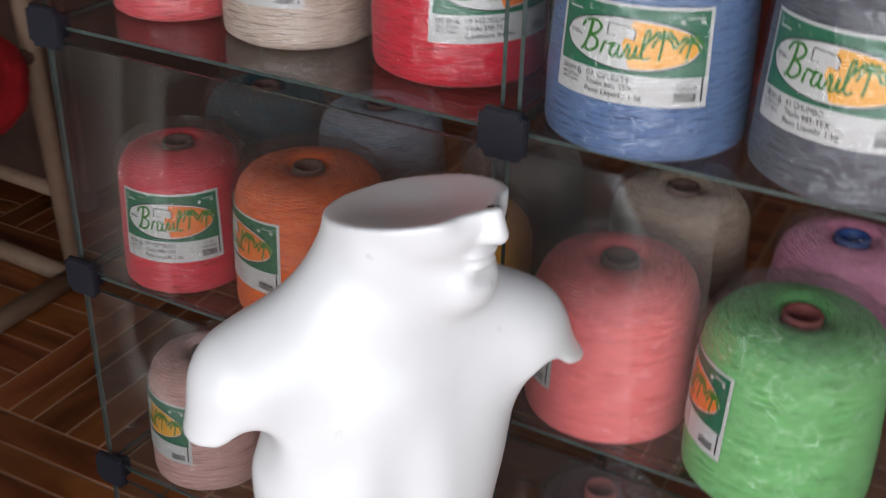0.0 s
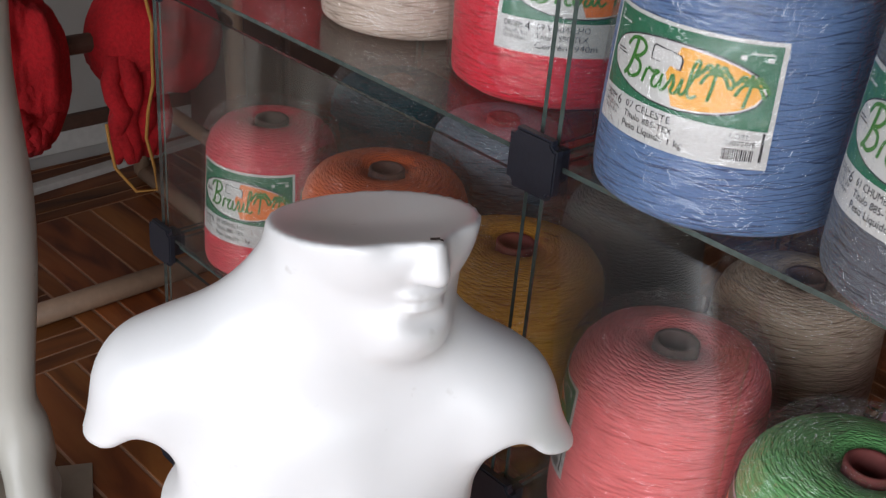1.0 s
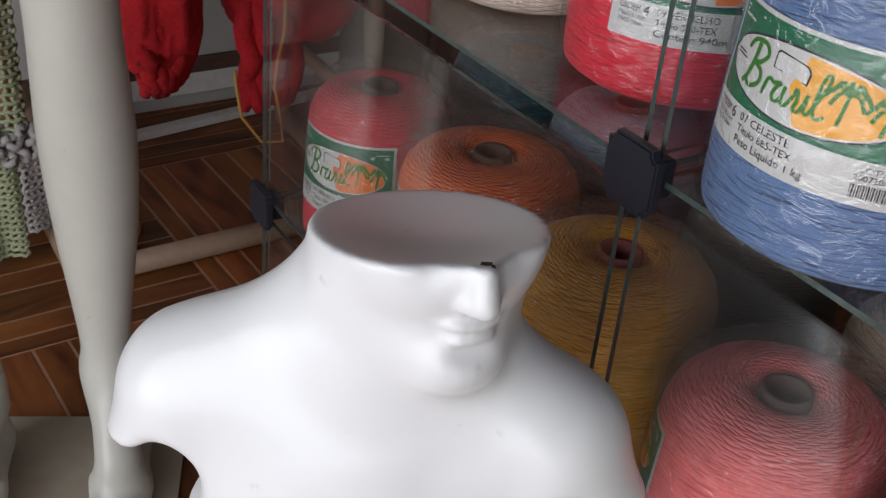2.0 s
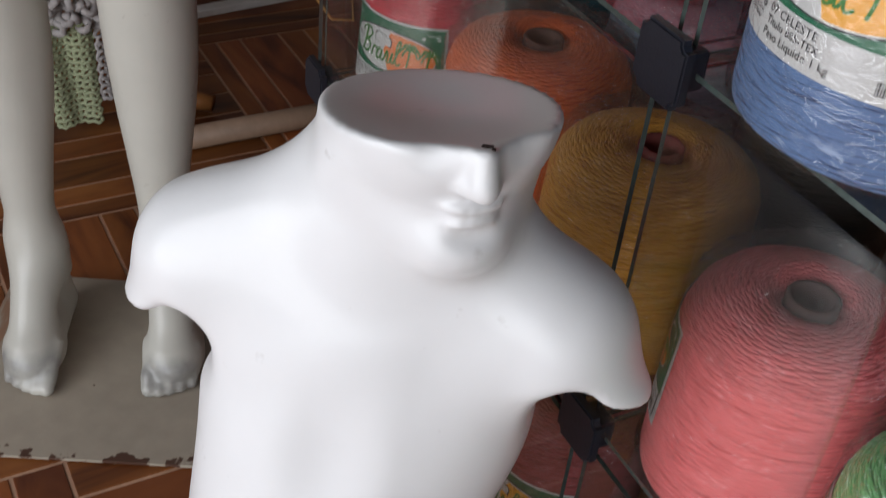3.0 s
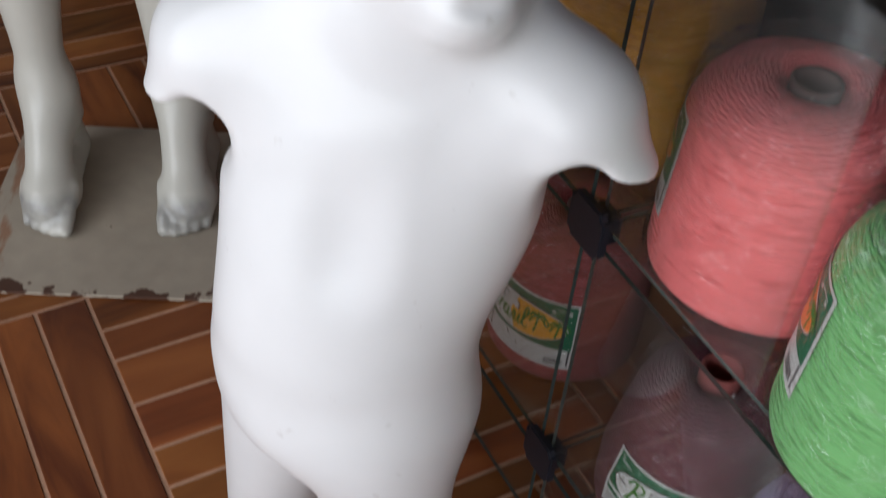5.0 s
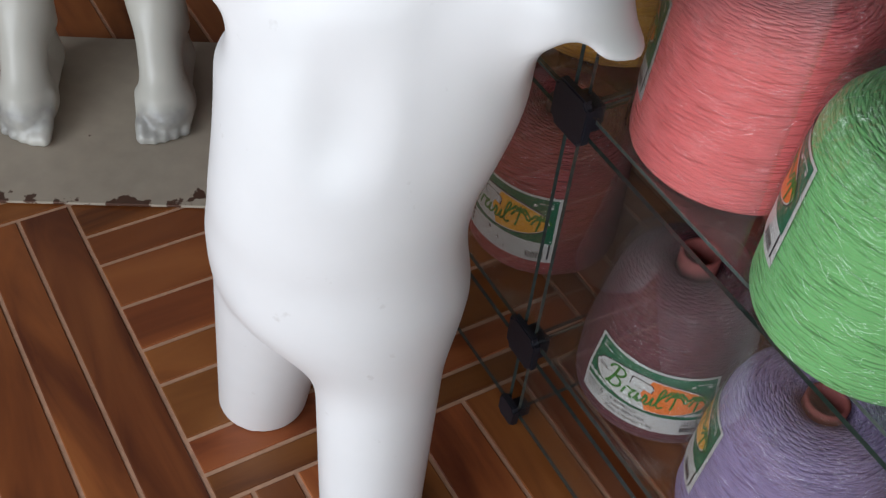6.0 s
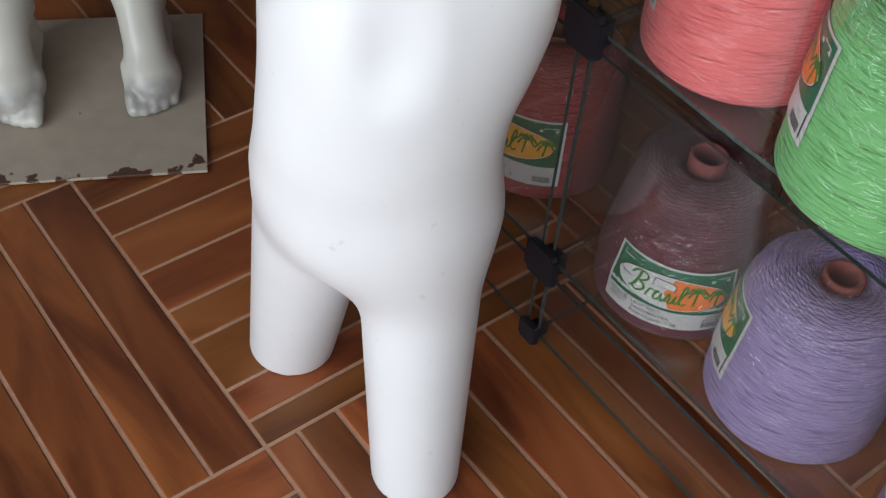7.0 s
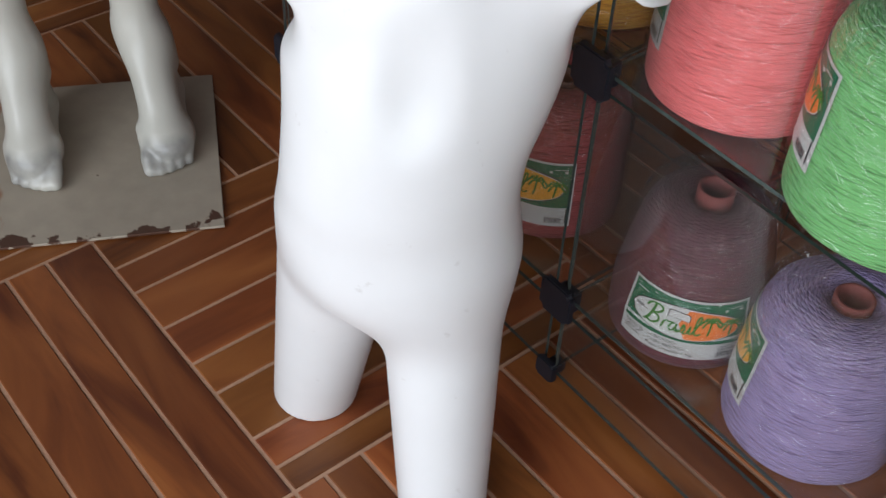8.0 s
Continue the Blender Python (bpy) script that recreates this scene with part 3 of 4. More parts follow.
    fine = [[(u0, v), (u1, v), (u1, v + h), (u0, v + h)] for u0, u1, v, h in
            ((0.06, 0.24, 0.915, 0.014), (0.06, 0.33, 0.885, 0.012), (0.06, 0.17, 0.855, 0.016), (0.79, 0.94, 0.845, 0.035), (0.83, 0.94, 0.895, 0.012),
             (0.10, 0.17, 0.64, 0.01), (0.10, 0.19, 0.615, 0.01))]
    printed("small_print", flat(*fine[:5])(placer(0.0016)), MAT["paper"])
    printed("fine_print", flat(*fine[5:])(placer(0.0021)), MAT["ink"])
    printed("rule", flat([(0.955, 0.06), (0.968, 0.06), (0.968, 0.30), (0.955, 0.30)])(placer(0.0014)), MAT["ink"])
    bars, u = [], 0.79
    for k in range(15):
        w = (0.003, 0.006, 0.004, 0.007)[(k * 7) % 4]
        bars.append([(u, 0.06), (u + w, 0.06), (u + w, 0.155), (u, 0.155)])
        u += w + 0.0045
    printed("barcode", flat(*bars)(placer(0.0014)), MAT["ink"])
    if words == "bars":
        rows = ((0.05, 0.22, 0.22, 0.045), (0.05, 0.165, 0.20, 0.02), (0.05, 0.115, 0.19, 0.02), (0.25, 0.225, 0.48, 0.045), (0.25, 0.145, 0.56, 0.04), (0.25, 0.065, 0.62, 0.045))
        printed("text_bars", flat(*[[(u0, v), (u1, v), (u1, v + h), (u0, v + h)] for u0, v, u1, h in rows])(placer(0.0014)), MAT["ink"])
    elif words:
        printed("lettering", lettering(words, placer(0.0014)), MAT["ink"])


def words_for(order, colour, middle, last, lot="", needles=("CROCHÊ 3,5mm", "TRICÔ 4,0mm")):
    rows = [("ORDEM", 0.05, 0.22, 0.055, 0.115), (order, 0.18, 0.205, 0.085, 0.032), (needles[0], 0.05, 0.165, 0.034, 0.15), (needles[1], 0.05, 0.115, 0.034, 0.14),
            (colour, 0.25, 0.225, 0.06, 0.028 * len(colour)), (middle, 0.25, 0.145, 0.055, 0.30), (last, 0.25, 0.06, 0.06, 0.36)]
    if lot:
        rows += [("LOTE", 0.81, 0.235, 0.042, 0.09), (lot, 0.79, 0.18, 0.042, 0.14)]
    return rows


def yarn_cone(label, at, r, h, yarn, taper=0.93, facing=None, words=None, warm="amber", core="card", lz=0.045, lsize=(0.132, 0.086), crumple=1.7, tilt=0.0, tuft=False, up=0.985):
    """A wound cone of string on a card tube, in a clear film, with its label."""
    cone = thing("yarn_cone", at, label, "yarn cone", "cones of yarn on the shelves", turn=0)
    prof = cone_profile(r, h, taper)
    seed = at[0] * 31 + at[1] * 17
    part("yarn", lathe(prof, 56, lambda a, z: 0.0010 * noise.noise((math.cos(a) * 2 + seed, math.sin(a) * 2, z * 25))), YARN[yarn], cone, smooth=True)
    tube_prof = [(0.0185, h * 0.6), (0.018, h * up), (0.0165, h * up + 0.0015), (0.0135, h * up), (0.0135, h * 0.55)]
    part("core", lathe(tube_prof, 28, close=False), MAT[core], cone, smooth=True)
    rs = sorted((z, q) for q, z in prof[1:7])
    r_at = lambda z: float(np.interp(z, [a for a, b in rs], [b for a, b in rs]))
    if facing is not None:
        make_label(cone, r_at, facing, lz, *lsize, words, MAT[warm], tilt)
    # the film: snug on the side, gathered and creased over the top
    film = [(r + 0.0005, 0.002)] + [(q + 0.0036, z) for q, z in prof[2:6]] + [(prof[6][0] + 0.005, prof[6][1] + 0.003), (prof[7][0] + 0.005, prof[7][1] + 0.007),
            (prof[8][0] + 0.004, prof[8][1] + 0.009), (prof[9][0] + 0.004, h * 1.02), (0.024, h * 1.02)]
    fine = []
    for (q0, a0), (q1, a1) in zip(film, film[1:]):
        fine += [(q0 + (q1 - q0) * k / 3, a0 + (a1 - a0) * k / 3) for k in range(3)]
    fine.append(film[-1])

    def crease(a, z):
        up = max(0, (z / h - 0.75) * 3.2)
        w = noise.noise((math.cos(a) * 5 + seed, math.sin(a) * 5, z * 40)) * 0.0012 + 0.0004
        w += up * crumple * 0.0055 * abs(noise.noise((math.cos(a) * 15 + seed, math.sin(a) * 15 + 3, z * 55)))
        return max(-0.001, w)
    bm = lathe(fine, 96, crease, close=False)
    for v in bm.verts:
        # loose folds over the top
        if v.co.z > h * 0.86:
            fold = abs(noise.noise((v.co.x * 70 + seed, v.co.y * 70, 1.0))) + 0.6 * abs(noise.noise((v.co.x * 190, v.co.y * 190 + seed, 4.0)))
            v.co.z += crumple * 0.0048 * fold * min(1, (v.co.z / h - 0.86) * 14)
    for f in bm.faces:
        f.material_index = 1 if f.calc_center_median().z > h * 0.84 else 0
    if tuft:
        # loose gathered end of the bag
        side, rim = [], 0.0
        for k in range(9):
            s = k / 8
            row = []
            for j in range(7):
                w = (j / 6 - 0.5) * (0.03 + 0.035 * s)
                n3 = noise.noise((s * 6 + seed, j * 1.3, 2.0))
                row.append(bm.verts.new((r * 0.75 + 0.045 * s, 0.02 + w, h * (1.0 - 0.12 * s * s) + 0.006 + 0.012 * n3)))
            side.append(row)
        for a, b in zip(side, side[1:]):
            for j in range(6):
                bm.faces.new((a[j], a[j + 1], b[j + 1], b[j])).material_index = 1
    part("clear_film", bm, [MAT["film"], MAT["wrap"]], cone, "clear creased plastic film", smooth=False)
    return cone


Z0, Z1, Z2 = (z + 0.0005 for z in LEVELS[:3])
W6 = lambda c, lot="200720/E": words_for("6", c, "Título 885-TEX", "Peso Líquido 1 kg", lot)
# middle tier, front row
yarn_cone("red yarn cone in crumpled film on a glass shelf", (-0.428, 0.078, Z1), 0.073, 0.166, "red", 0.95, -62, W6("09 VERMELHO"), "redorange", lsize=(0.118, 0.084), tuft=True)
yarn_cone("orange yarn cone in clear film on a glass shelf", (-0.262, 0.100, Z1), 0.086, 0.166, "orange", 0.96, -122, "bars", "redorange")
yarn_cone("mustard yellow yarn cone in clear film on a glass shelf", (-0.080, 0.098, Z1), 0.086, 0.166, "mustard", 0.96, 120, None, core="redcard")
yarn_cone("coral pink yarn cone in clear film on a glass shelf", (0.107, 0.087, Z1), 0.083, 0.166, "coral", 0.95, -158, "bars", "redorange", core="card", tilt=0)
yarn_cone("bright green yarn cone in clear film on a glass shelf", (0.284, 0.067, Z1), 0.086, 0.170, "green", 0.95, -158, "bars", "redorange", core="redcard")
yarn_cone("cream yarn cone in clear film on a glass shelf", (0.472, 0.088, Z1), 0.080, 0.166, "cream", 0.95)
# middle tier, back row
yarn_cone("grey-blue yarn cone in clear film behind the front row", (-0.275, 0.272, Z1), 0.082, 0.18, "greyblue", 0.92)
yarn_cone("dark teal yarn cone behind the front row", (-0.445, 0.268, Z1), 0.082, 0.17, "teal", 0.95)
yarn_cone("dark charcoal yarn cone in loose film behind the front row", (-0.085, 0.276, Z1), 0.076, 0.17, "charcoal", 0.92, crumple=2.0)
yarn_cone("tan yarn cone in clear film behind the front row", (0.108, 0.268, Z1), 0.078, 0.166, "tan", 0.95)
yarn_cone("pale pink yarn cone with a blue tube behind the front row", (0.288, 0.262, Z1), 0.078, 0.158, "pink", 0.92, core="bluecard")
# upper tier
yarn_cone("salmon yarn cone in clear film on a glass shelf", (-0.452, 0.130, Z2), 0.072, 0.166, "salmon", 0.95)
yarn_cone("beige yarn cone in clear film on a glass shelf", (-0.290, 0.137, Z2), 0.082, 0.175, "beige", 0.93, -100, "bars")
yarn_cone("red yarn cone in clear film on a glass shelf", (-0.100, 0.137, Z2), 0.086, 0.18, "scarlet", 0.93, -36, words_for("4", "09 VERMELHO", "Título 590-TEX", "Contém 940m", needles=("CROCHÊ 3,0mm", "TRICÔ 3,5mm")), "redorange")
yarn_cone("sky blue yarn cone in clear film on a glass shelf", (0.118, 0.076, Z2), 0.087, 0.185, "blue", 0.95, -84, W6("07 CELESTE"), lz=0.05, lsize=(0.132, 0.080))
yarn_cone("slate grey yarn cone in clear film on a glass shelf", (0.300, 0.080, Z2), 0.087, 0.185, "slate", 0.95, -103, W6("61 CHUMBO"), lz=0.05)
yarn_cone("tan yarn cone behind the front row", (0.004, 0.282, Z2), 0.078, 0.17, "tan", 0.95)
yarn_cone("vermilion yarn cone behind the front row", (0.215, 0.286, Z2), 0.080, 0.18, "vermilion", 0.93)
yarn_cone("magenta yarn cone behind the front row", (-0.190, 0.288, Z2), 0.076, 0.17, "magenta", 0.93)
# lowest tier
yarn_cone("blush pink yarn cone in clear film on the lowest shelf", (-0.420, 0.083, Z0), 0.077, 0.17, "blush", 0.95, -119, "bars", "amber")
yarn_cone("brick red yarn cone in clear film on the lowest shelf", (-0.110, 0.095, Z0), 0.080, 0.17, "brick", 0.95, -75, "bars", "amber", lz=0.024)
yarn_cone("dark red yarn cone in clear film on the lowest shelf", (-0.270, 0.110, Z0), 0.078, 0.166, "brick", 0.95)
yarn_cone("bordeaux yarn cone in a loose clear bag on the lowest shelf", (0.113, 0.088, Z0), 0.080, 0.166, "bordeaux", 0.82, -54, W6("14 BORDO"), "redorange", core="redcard", lz=0.020, lsize=(0.128, 0.073), crumple=2.0, up=1.04)
yarn_cone("lilac yarn cone in clear film on the lowest shelf", (0.277, 0.0875, Z0), 0.083, 0.168, "lilac", 0.9, -157, "bars", core="redcard")
yarn_cone("lilac yarn cone in clear film on the lowest shelf", (0.476, 0.088, Z0), 0.080, 0.166, "lilac", 0.9, -115, "bars")


# ---- white child mannequin ----
def torso(p):
    p = p * np.array((-1, 1, 1))
    d = blend(ball(p, (-0.006, -0.012, 0.50), (0.108, 0.070, 0.110)), ball(p, (-0.021, 0.008, 0.375), (0.099, 0.074, 0.13)), 0.05)
    d = blend(d, ball(p, (-0.026, 0.002, 0.296), (0.084, 0.074, 0.062)), 0.04)
    d = blend(d, limb(p, (-0.10, -0.018, 0.576), (0.10, -0.018, 0.582), 0.037, 0.037), 0.05)
    for s, low, slope, reach in ((-1, 0.548, 0.20, 0.158), (1, 0.563, 0.30, 0.173)):
        d = blend(d, limb(p, (s * 0.02, -0.022, 0.648), (s * 0.114, -0.016, 0.595), 0.035, 0.034), 0.045)
        arm = limb(p, (s * 0.120, -0.014, 0.574), (s * (reach - 0.006) + 0.006, -0.004, 0.50), 0.037, 0.034)
        arm = carve(arm, plane(p, (s * 0.15, 0, low), (-s * slope, 0, -1)), 0.008)
        d = blend(d, arm, 0.020)
    d = blend(d, limb(p, (0.002, -0.032, 0.60), (0.015, -0.034, 0.69), 0.050, 0.051), 0.05)
    d = blend(d, limb(p, (0.070, -0.016, 0.56), (0.042, -0.008, 0.46), 0.036, 0.036), 0.03)
    d = carve(d, -ball(p, (-0.118, -0.012, 0.533), (0.018, 0.20, 0.028)), 0.016)
    # arched armpit and the flat end of one stump
    d = carve(d, -ball(p, (0.129, -0.012, 0.533), (0.022, 0.20, 0.043)), 0.010)
    d = carve(d, plane(p, (0.181, 0, 0.57), (1, 0, 0.05)), 0.006)
    # breastbone hollow
    d = carve(d, -ball(p, (-0.006, 0.1150, 0.522), (0.029, 0.052, 0.068)), 0.030)
    # legs in a short stride, cut at the knee
    right = limb(p, (-0.068, -0.008, 0.335), (-0.123, -0.076, -0.03), 0.058, 0.044)
    left = limb(p, (0.018, 0.004, 0.300), (0.034, 0.075, -0.03), 0.058, 0.042)
    d = blend(blend(d, left, 0.050), right, 0.022)
    # half head, turned a little to its left
    e, q = np.array((0.52, 0.854, 0)), np.array((0.854, -0.52, 0))
    rel = p - np.array((0.023, -0.022, 0))
    h = np.stack([rel @ e, rel @ q, p[..., 2]], -1)
    head = ball(h, (0.003, 0, 0.732), (0.074, 0.066, 0.074))
    # jaw, chin, nose, lips
    head = blend(head, ball(h, (0.052, 0, 0.667), (0.024, 0.024, 0.019)), 0.026)
    for s in (-1, 1):
        head = blend(head, limb(h, (0.052, s * 0.010, 0.664), (0.004, s * 0.045, 0.690), 0.014, 0.015), 0.020)
    head = blend(head, limb(h, (0.071, 0, 0.756), (0.083, 0, 0.716), 0.0055, 0.0075), 0.010)
    for s in (-1, 1):
        head = blend(head, ball(h, (0.0755, s * 0.0065, 0.7135), (0.0055, 0.0045, 0.0045)), 0.006)
        head = carve(head, -ball(h, (0.090, s * 0.030, 0.740), (0.026, 0.021, 0.022)), 0.010)
        head = carve(head, -ball(h, (0.074, s * 0.022, 0.694), (0.003, 0.004, 0.004)), 0.008)
    head = blend(head, ball(h, (0.0695, 0, 0.6980), (0.0075, 0.0165, 0.0042)), 0.005)
    head = blend(head, ball(h, (0.0688, 0, 0.6883), (0.0078, 0.0145, 0.0048)), 0.004)
    head = carve(head, -ball(h, (0.0800, 0, 0.6935), (0.0040, 0.018, 0.0008)), 0.002)
    head = carve(head, -ball(h, (0.0770, 0, 0.6795), (0.0050, 0.013, 0.0035)), 0.008)
    d = blend(d, head, 0.018)
    top = plane(h, (0.0, 0, 0.719), (-0.24, 0, 1)) + 0.009 * np.exp(-((h[..., 0] + 0.004) ** 2 / 0.0030 + h[..., 1] ** 2 / 0.0020))
    d = carve(d, top, 0.003)
    d = carve(d, -ball(h, (0.073, 0.003, 0.7385), (0.004, 0.005, 0.004)), 0.002)
    return carve(d, -p[..., 2], 0.003)


me = skin(torso, (-0.21, -0.15, -0.012), (0.21, 0.15, 0.76), 0.0028)
me.materials.append(MAT["white"]), me.materials.append(MAT["chip"])
for face in me.polygons:
    # paint chipped off at the bridge of the nose
    if (face.center - Vector((-0.0645, 0.0400, 0.7375))).length < 0.0042 + 0.002 * noise.noise(face.center * 400):
        face.material_index = 1
mannequin = new("child_mannequin", me)
mannequin.matrix_basis = pose(0.019, -0.185, 0, 0, 0, 228.5)
tagged(mannequin, "glossy white child torso mannequin with half a head, on the floor", "mannequin")


# ---- mannequin legs on a steel plate ----
LEG_Z = np.linspace(-0.1, 1.1, 121)
SOFT = np.hanning(11) / np.hanning(11).sum()


def along_leg(heights, values):
    """A softly rounded run of values over height."""
    return np.convolve(np.pad(np.interp(LEG_Z, heights, values), 5, mode="edge"), SOFT, "valid")


LEG_R = along_leg((0.10, 0.15, 0.20, 0.26, 0.33, 0.40, 0.46, 0.53, 0.60, 0.70, 0.90), (0.0275, 0.0275, 0.030, 0.037, 0.046, 0.0515, 0.053, 0.050, 0.047, 0.052, 0.070))
LEG_BACK = along_leg((0.13, 0.24, 0.36, 0.46, 0.60), (-0.004, -0.011, -0.020, -0.017, 0.0))


def legs(p):
    d = None
    for s in (1, -1):
        q = p - np.array((s * 0.005, -0.0733 if s > 0 else 0.0953, 0))
        low, high = (0.011, 0.006) if s > 0 else (0.021, 0.004)
        slide = low * np.clip((q[..., 2] - 0.03) / 0.13, 0, 1) + high * np.clip((q[..., 2] - 0.16) / 0.31, 0, 1.6)
        q = q + slide[..., None] * np.array((0, 1, 0))
        z = q[..., 2]
        back = np.interp(z, LEG_Z, LEG_BACK)
        leg = np.maximum((np.hypot(q[..., 0] - back, q[..., 1]) - np.interp(z, LEG_Z, LEG_R)) * 0.95, 0.09 - z)
        foot = limb(q, (0.000, 0, 0.130), (0.080, 0, 0.036), 0.027, 0.028)
        foot = blend(foot, ball(q, (0.078, 0, 0.026), (0.046, 0.035, 0.026)), 0.022)
        foot = blend(foot, limb(q, (-0.012, 0, 0.140), (-0.026, 0, 0.030), 0.020, 0.024), 0.03)
        foot = blend(foot, ball(q, (0.022, 0, 0.020), (0.060, 0.026, 0.024)), 0.02)
        for k, tip in enumerate((0.126, 0.126, 0.122, 0.116, 0.108)):
            y, r = (2 - k) * 0.0142 * s, (0.0100, 0.0088, 0.0086, 0.0082, 0.0078)[k]
            toe = limb(q, (0.078, y * 0.95, 0.041), (tip - 0.012, y * 0.88, 0.019), r, r)
            toe = blend(toe, limb(q, (tip - 0.012, y * 0.88, 0.019), (tip, y * 0.84, r), r, r), 0.004)
            foot = blend(foot, toe, 0.0035)
        leg = blend(leg, foot, 0.03)
        d = leg if d is None else np.minimum(d, leg)
    d = blend(d, ball(p, (-0.01, 0, 0.93), (0.10, 0.15, 0.09)), 0.04)
    return carve(carve(d, plane(p, (0, 0, 0.97), (0, 0, 1)), 0.004), -(p[..., 2] - 0.0005), 0.002)


PLATE = pose(-0.607, -0.249, 0, 0, 0, -26.2)
me = skin(legs, (-0.13, -0.18, -0.012), (0.16, 0.18, 0.99), 0.0034)
me.materials.append(MAT["cream"])
stand_legs = new("lower_body_mannequin", me)
stand_legs.matrix_basis = Matrix.Translation((0, 0, 0.006)) @ PLATE @ pose(-0.069, -0.004, 0)
tagged(stand_legs, "cream glossy mannequin legs with bare feet on a steel plate", "mannequin")
plate = part("base_plate", box(-0.162, 0.162, -0.155, 0.155, 0.002, 0.006, 0.001), MAT["plate"])
plate.matrix_basis = PLATE
tagged(plate, "grey-beige painted steel base plate with rusty chipped edges", "base plate")


# ---- rack with hanks of red wool, by the wall ----
rack = thing("wooden_rack", (0, 0, 0), "light wooden dowel rack with a dark rod on the floor", "rack")
part("rod", tube([(-1.05, -0.10, 0.466), (-1.05, 0.42, 0.462)], 0.015, 14), MAT["darkwood"], rack)
for y in (-0.09, 0.43):
    part("post", tube([(-1.05, y + 0.02, 0.03), (-1.05, y, 0.40), (-1.05, y - 0.03, 1.02)], 0.017, 12), MAT["lightwood"], rack, smooth=True)
part("front_foot", tube([(-1.055, -0.06, 0.020), (-1.065, 0.48, 0.020)], 0.019, 12), MAT["lightwood"], rack, smooth=True)
for y in (-0.07, 0.452):
    part("side_foot", tube([(-1.065, y, 0.019), (-1.46, y + 0.02, 0.019)], 0.018, 12), MAT["lightwood"], rack, smooth=True)
    part("side_rail", tube([(-1.05, y - 0.004, 0.20), (-1.46, y + 0.01, 0.20)], 0.014, 12), MAT["lightwood"], rack, smooth=True)
    part("back_post", tube([(-1.46, y + 0.015, 0.02), (-1.46, y + 0.01, 0.26)], 0.016, 12), MAT["lightwood"], rack, smooth=True)


def hank(at, rx, rz, long, hang, label):
    """A thick coil of wool over the rod, with a loose skein hanging down."""
    ob = thing("wool_hank", at, label, "yarn hank", "hanks on the rack")
    bm = bmesh.new()
    segs, rows = 40, 26
    rings = []
    for i in range(rows + 1):
        s = i / rows
        fat = math.sin(math.pi * min(1, max(0, s))) ** 0.35
        ring = []
        for k in range(segs):
            a = 2 * math.pi * k / segs
            n1 = noise.noise((math.cos(a) * 1.6 + at[1] * 9, math.sin(a) * 1.6, s * 4)) * 0.28 + noise.noise((math.cos(a) * 5, math.sin(a) * 5, s * 14 + at[1])) * 0.10
            w = fat * (1 + n1)
            ring.append(bm.verts.new((rx * w * math.cos(a), (s - 0.5) * long, rz * w * math.sin(a) - 0.02)))
        rings.append(ring)
    for a, b in zip(rings, rings[1:]):
        for k in range(segs):
            bm.faces.new((a[k], a[(k + 1) % segs], b[(k + 1) % segs], b[k]))
    part("coil", bm, MAT["redwool"], ob, smooth=True)
    for j in range(int(hang[3])):
        off = (j / max(1, hang[3] - 1) - 0.5) * hang[1]
        pts = [(0.03 * noise.noise((j, s * 3, at[1])) + rx * 0.5, hang[0] + off + 0.012 * noise.noise((s * 4, j * 2.1, 0.5)), -0.02 - s * hang[2]) for s in span(0, 1, 8)]
        part("strand", tube(pts, [0.012, 0.014, 0.015, 0.016, 0.016, 0.016, 0.015, 0.013, 0.008], 8), MAT["redwool"], ob, smooth=True)
    return ob


hank((-1.05, 0.073, 0.462), 0.060, 0.115, 0.125, (-0.012, 0.04, 0.12, 5), "red wool hank hanging on the dark rod")
hank((-1.05, 0.283, 0.472), 0.072, 0.085, 0.225, (-0.052, 0.075, 0.175, 8), "large red wool hank with a loose skein on the rod")

# cupboard added to darken this corner, where only darkness shows
cupboard = thing("added_dark_cupboard", (-1.42, 0.0, 0), "dark cupboard shape added to fill the dark background by the wall", "cupboard")
part("carcass", box(-0.17, 0.17, 0.66, 1.56, 0.04, 1.30, 0.006), MAT["darkwood"], cupboard)
for y in (0.70, 1.52):
    for x in (-0.14, 0.14):
        part("leg", box(x - 0.02, x + 0.02, y - 0.02, y + 0.02, 0.001, 0.04, 0.003), MAT["darkwood"], cupboard)
for y0 in (0.67, 1.115):
    door = part("door", box(0.172, 0.19, y0, y0 + 0.435, 0.06, 1.28, 0.004), MAT["darkwood"], cupboard)
    part("knob", lathe([(0.008, 0), (0.006, 0.012), (0.011, 0.018), (0.010, 0.024), (0.002, 0.026)], 16), MAT["black"], door).matrix_basis = pose(0.19, y0 + (0.40 if y0 < 1 else 0.035), 0.68, 0, 90, 0)

lath = part("wooden_lath", box(-0.013, 0.013, -0.36, 0.36, 0.001, 0.016, 0.002), MAT["whitewood"])
lath.matrix_basis = pose(-1.53, 0.36, 0, 0, 0, 7)
tagged(lath, "narrow white painted lath lying on the floor", "lath")

string = part("hanging_string", tube([(-0.96 + 0.006 * math.sin(k * 2.3), 0.225 + 0.008 * math.sin(k * 1.1) - 0.0006 * (k - 12) ** 2 * 0.1, 1.05 - k * 0.045) for k in range(19)]
              + [(-0.965, 0.195, 0.245), (-0.97, 0.165, 0.29), (-0.975, 0.160, 0.335), (-0.98, 0.160, 0.36)], 0.0026, 6), MAT["string"], smooth=True)
tagged(string, "loose yellow string hanging in a loop beside the shelves", "string")

